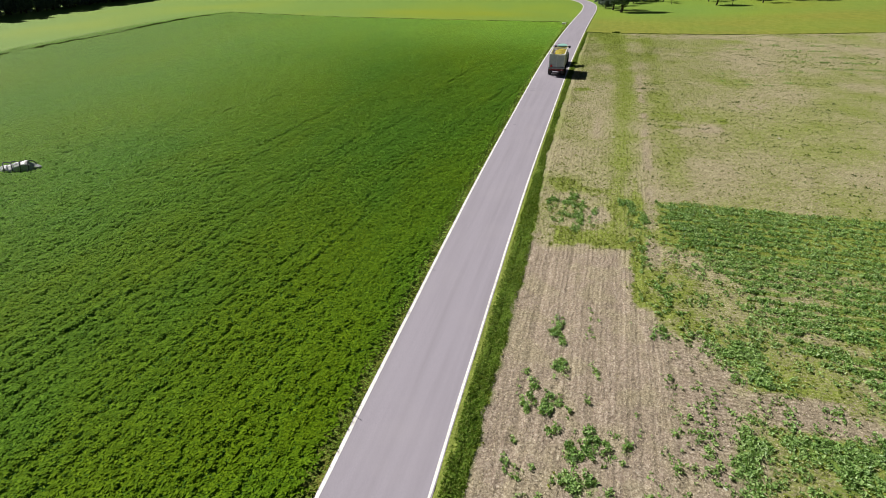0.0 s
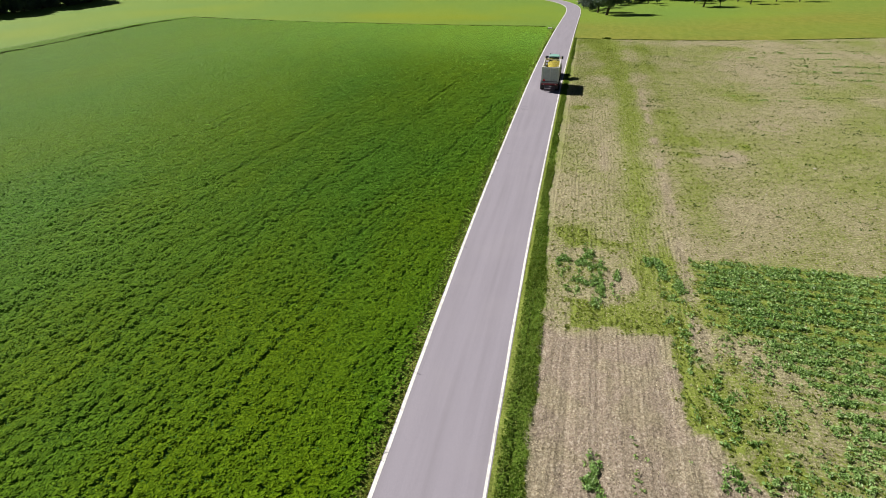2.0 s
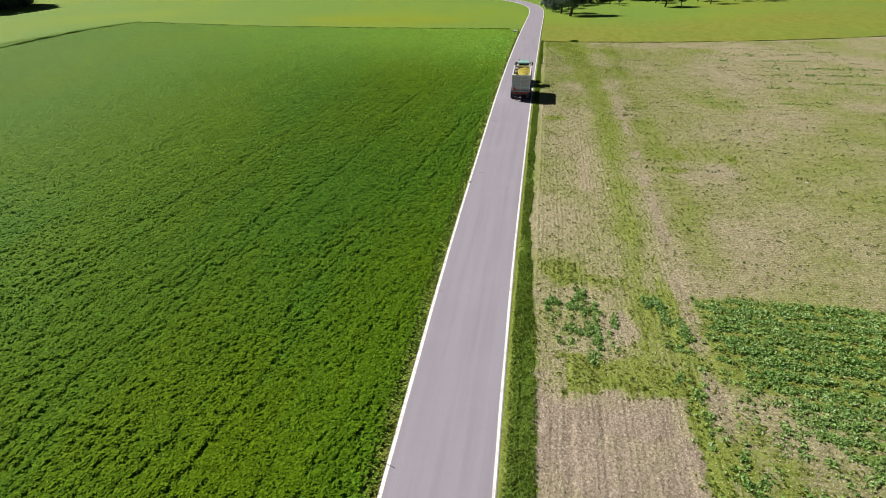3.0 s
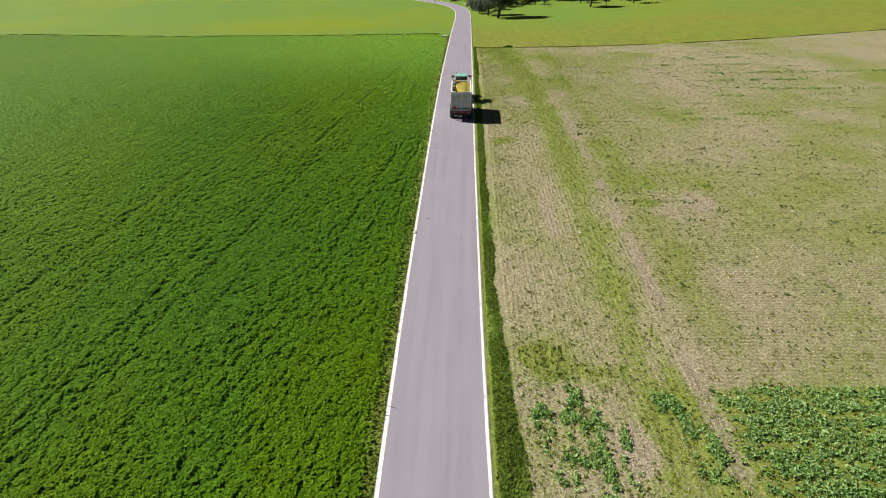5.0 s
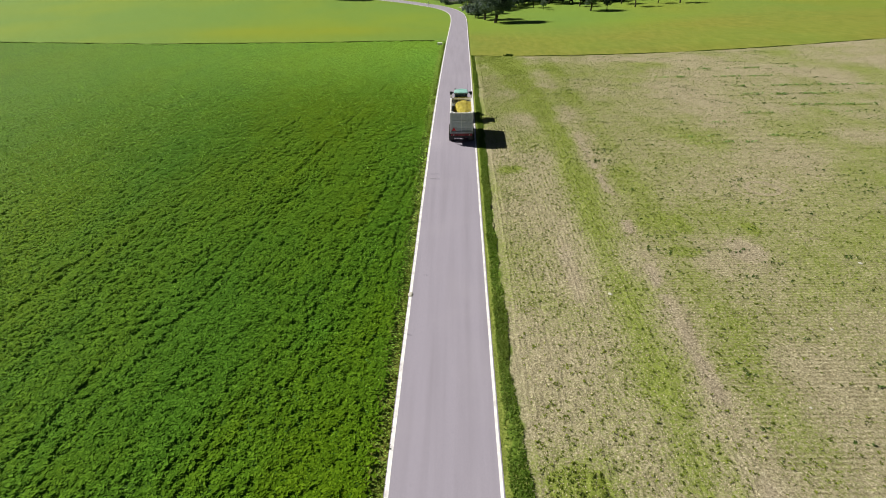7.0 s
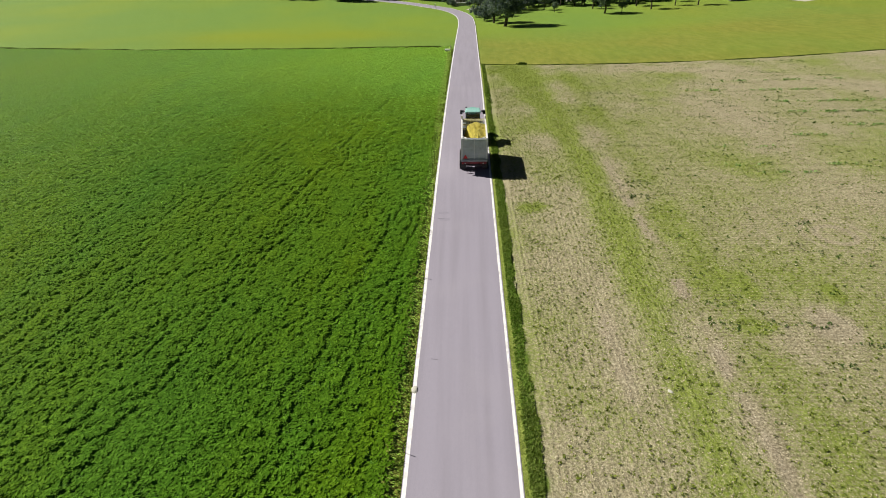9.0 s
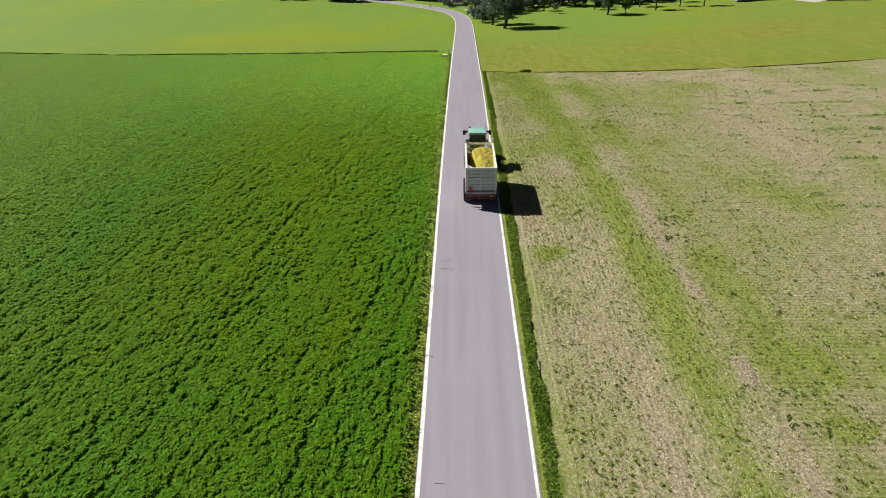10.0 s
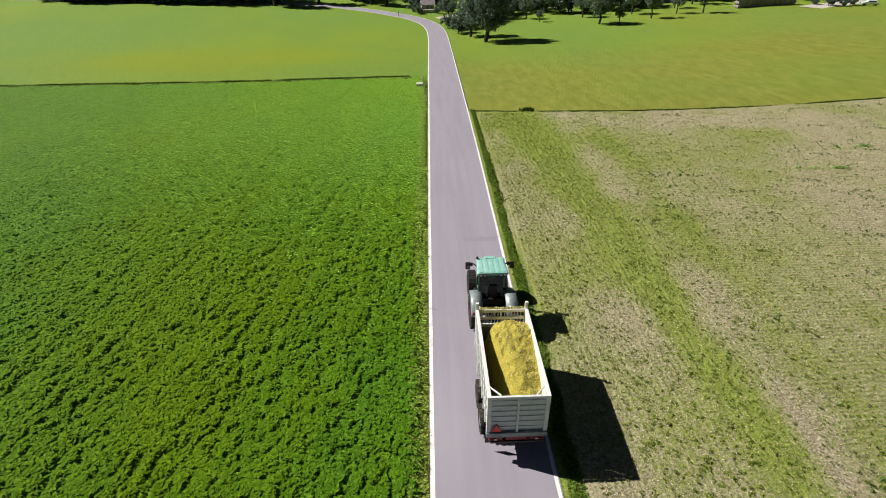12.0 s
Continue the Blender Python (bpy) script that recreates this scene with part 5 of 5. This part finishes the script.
# tarp-covered heap lying in the crop
heap = thing("tarp_heap", at_ground(-57.9, 38.3) @ pose(0, 0, .05, 0, 0, 24), "long low heap under a weathered grey-white tarp in the crop", "covered heap")
bm = B()
bmesh.ops.create_icosphere(bm, subdivisions=4, radius=1)
for vert in bm.verts:
    c = vert.co.copy()
    w = 1 + .16 * noise.noise((c.x * 2.4, c.y * 2, c.z * 2)) + .07 * noise.noise(c * 6)
    vert.co = Vector((c.x * 2.2 * (1 - .10 * abs(c.z)), c.y * .75, max(-.05, c.z * (.95 + .12 * math.sin(c.x * 5))))) * w
part("tarp", bm, M_TARP, heap, smooth=True)
for x in (-1.25, -.45, .35, 1.15):
    bm = B()
    pts = []
    for k in range(13):
        a = math.pi * k / 12
        pts.append((x + .12 * math.sin(3 * a), .84 * math.cos(a), .03 + 1.0 * math.sin(a)))
    sweep(bm, pts, .055, 6)
    part("fold", bm, M_TARPD, heap, "dark sagging fold of the tarp")

# roadside post at the bend, shed and wall at the junction
sign = thing("white_marker", at_ground(-18.2, 259.0), "white roadside marker post at the bend", "post")
part("post", box(B(), -.13, .13, -.1, .1, -.2, 1.35, .03), M_WHITE, sign)
part("band", box(B(), -.135, .135, -.105, .105, .95, 1.1), M_DARK, sign)

shed = thing("wayside_shed", at_ground(-8.8, 270) @ pose(0, 0, 0, 0, 0, 8) @ Matrix.Scale(.8, 4), "small pinkish plastered shed with tiled gable roof", "shed")
wall = part("wall", box(B(), -2.6, 2.6, -1.6, 1.6, -.3, 2.7, .03), M_PLASTER, shed)
part("door", box(B(), -.5, .5, -1.66, -1.58, 0, 2.0, .02), M_WOOD, wall)
part("window_frame", box(B(), 1.2, 1.9, -1.65, -1.58, 1.1, 1.8, .02), M_DARK, wall)
bm = B()
vs = [bm.verts.new(p) for p in ((-3, -2, 2.6), (3, -2, 2.6), (3, 0, 4.2), (-3, 0, 4.2), (3, 2, 2.6), (-3, 2, 2.6))]
for q in ((0, 1, 2, 3), (3, 2, 4, 5), (0, 3, 5), (1, 4, 2), (0, 5, 4, 1)):
    bm.faces.new([vs[i] for i in q])
part("roof", bm, M_TILE, shed)
low = thing("low_wall", at_ground(-8.8, 264.5) @ pose(0, 0, 0, 0, 0, 8), "low pale plastered garden wall at the junction", "wall")
part("wall", box(B(), -3.2, 3.2, -.2, .2, -.3, .95, .03), M_STONE, low)
part("coping", box(B(), -3.3, 3.3, -.27, .27, .95, 1.05, .02), M_WHITE, low)

# side lane at the junction and gravel yard
c = np.array([(-6.0, 252), (-2, 257), (4, 261), (14, 264), (40, 266), (90, 264)], float)
s = np.array([(.6, -.8), (.6, -.8), (.3, -.95), (.1, -1), (0, -1), (0, -1)], float)
tagged(ribbon("side_road", -1.5, 1.5, .09, M_GRAVEL, None, c, s), "pale gravel side lane leaving the bend", "road", kind="structure")
yard = np.array([(100, 236), (106, 240), (114, 244), (126, 250)], float)
tagged(ribbon("yard", -3.0, 3.0, .12, M_GRAVEL, None, yard, np.tile(np.array([(.6, -.8)]), (4, 1))), "pale gravel farm yard beyond the meadow", "ground", kind="structure")

logs = thing("log_pile", at_ground(91, 243) @ pose(0, 0, 0, 0, 0, 12), "long stacked pile of grey-brown firewood logs", "log pile")
rs = np.random.RandomState(8)
for k in range(120):
    row = k % 5
    x = -10 + 20 * (k // 5) / 24 + .4 * (row % 2) + .1 * rs.normal()
    r = .30 + .1 * rs.rand()
    part("log", rod(B(), (x, -.9 + .2 * rs.rand(), .25 + row * .5), (x, .9 + .2 * rs.rand(), .25 + row * .5), r, r * .95, 8), M_LOGS, logs)

barn = thing("barn", at_ground(118, 262) @ pose(0, 0, 0, 0, 0, 14), "long low farm barn with pale grey roof and dark open front", "barn")
wall = part("wall", box(B(), -13, 13, 1.5, 6, -.4, 4.0, .05), M_WOOD, barn)
for k in range(7):
    part("pillar", box(B(), -13 + k * 4.2, -12.7 + k * 4.2, -4, -3.7, -.3, 4.1, .02), M_WOOD, barn)
bm = B()
vs = [bm.verts.new(p) for p in ((-14, -5, 3.9), (14, -5, 3.9), (14, 1, 6.2), (-14, 1, 6.2), (14, 7, 3.9), (-14, 7, 3.9), (-14, -5, 4.1), (14, -5, 4.1))]
for q in ((6, 7, 2, 3), (0, 1, 7, 6), (3, 2, 4, 5), (0, 6, 3, 5), (1, 4, 2, 7), (0, 5, 4, 1)):
    bm.faces.new([vs[i] for i in q])
part("roof", bm, M_STONE, barn)
hedge = copy_thing(shrub, at_ground(108, 240) @ Matrix.Scale(.8, 4))
hedge["label"] = "dark shrub at the rim of the farm yard"
for x, y, k in ((111, 238.5, .7), (114.5, 240, .8), (105.5, 243, .6)):
    copy_thing(hedge, at_ground(x, y) @ Matrix.Scale(k, 4))


def parked_car(m):
    t = thing("parked_car", m, "white estate car parked in the farm yard", "car")
    bm = B()
    prof = [(-2.1, .35), (-2.15, .75), (-1.9, .95), (-1.5, 1.42), (.45, 1.45), (1.1, .98), (2.0, .82), (2.15, .55), (2.1, .3)]
    vs = [[bm.verts.new((s * (.85 if z < 1 else .68), y, z)) for y, z in prof] for s in (-1, 1)]
    for k in range(len(prof) - 1):
        bm.faces.new((vs[0][k], vs[0][k + 1], vs[1][k + 1], vs[1][k]))
    bm.faces.new(vs[0]), bm.faces.new(vs[1][::-1]), bm.faces.new((vs[0][0], vs[1][0], vs[1][-1], vs[0][-1]))
    bmesh.ops.recalc_face_normals(bm, faces=bm.faces)
    body = part("body", bm, M_CAR, t)
    for s in (-1, 1):
        part("side_window", box(B(), s * .765 - .02, s * .765 + .02, -1.4, .6, 1.0, 1.36, .01, (0, -s * 18, 0)), M_CARGLASS, body)
        for y in (-1.3, 1.35):
            wheel(t, "wheel", s * .78, y, .32, .2, M_STEEL, s)
    return t


parked_car(at_ground(118.5, 238) @ pose(0, 0, .12, 0, 0, 70))
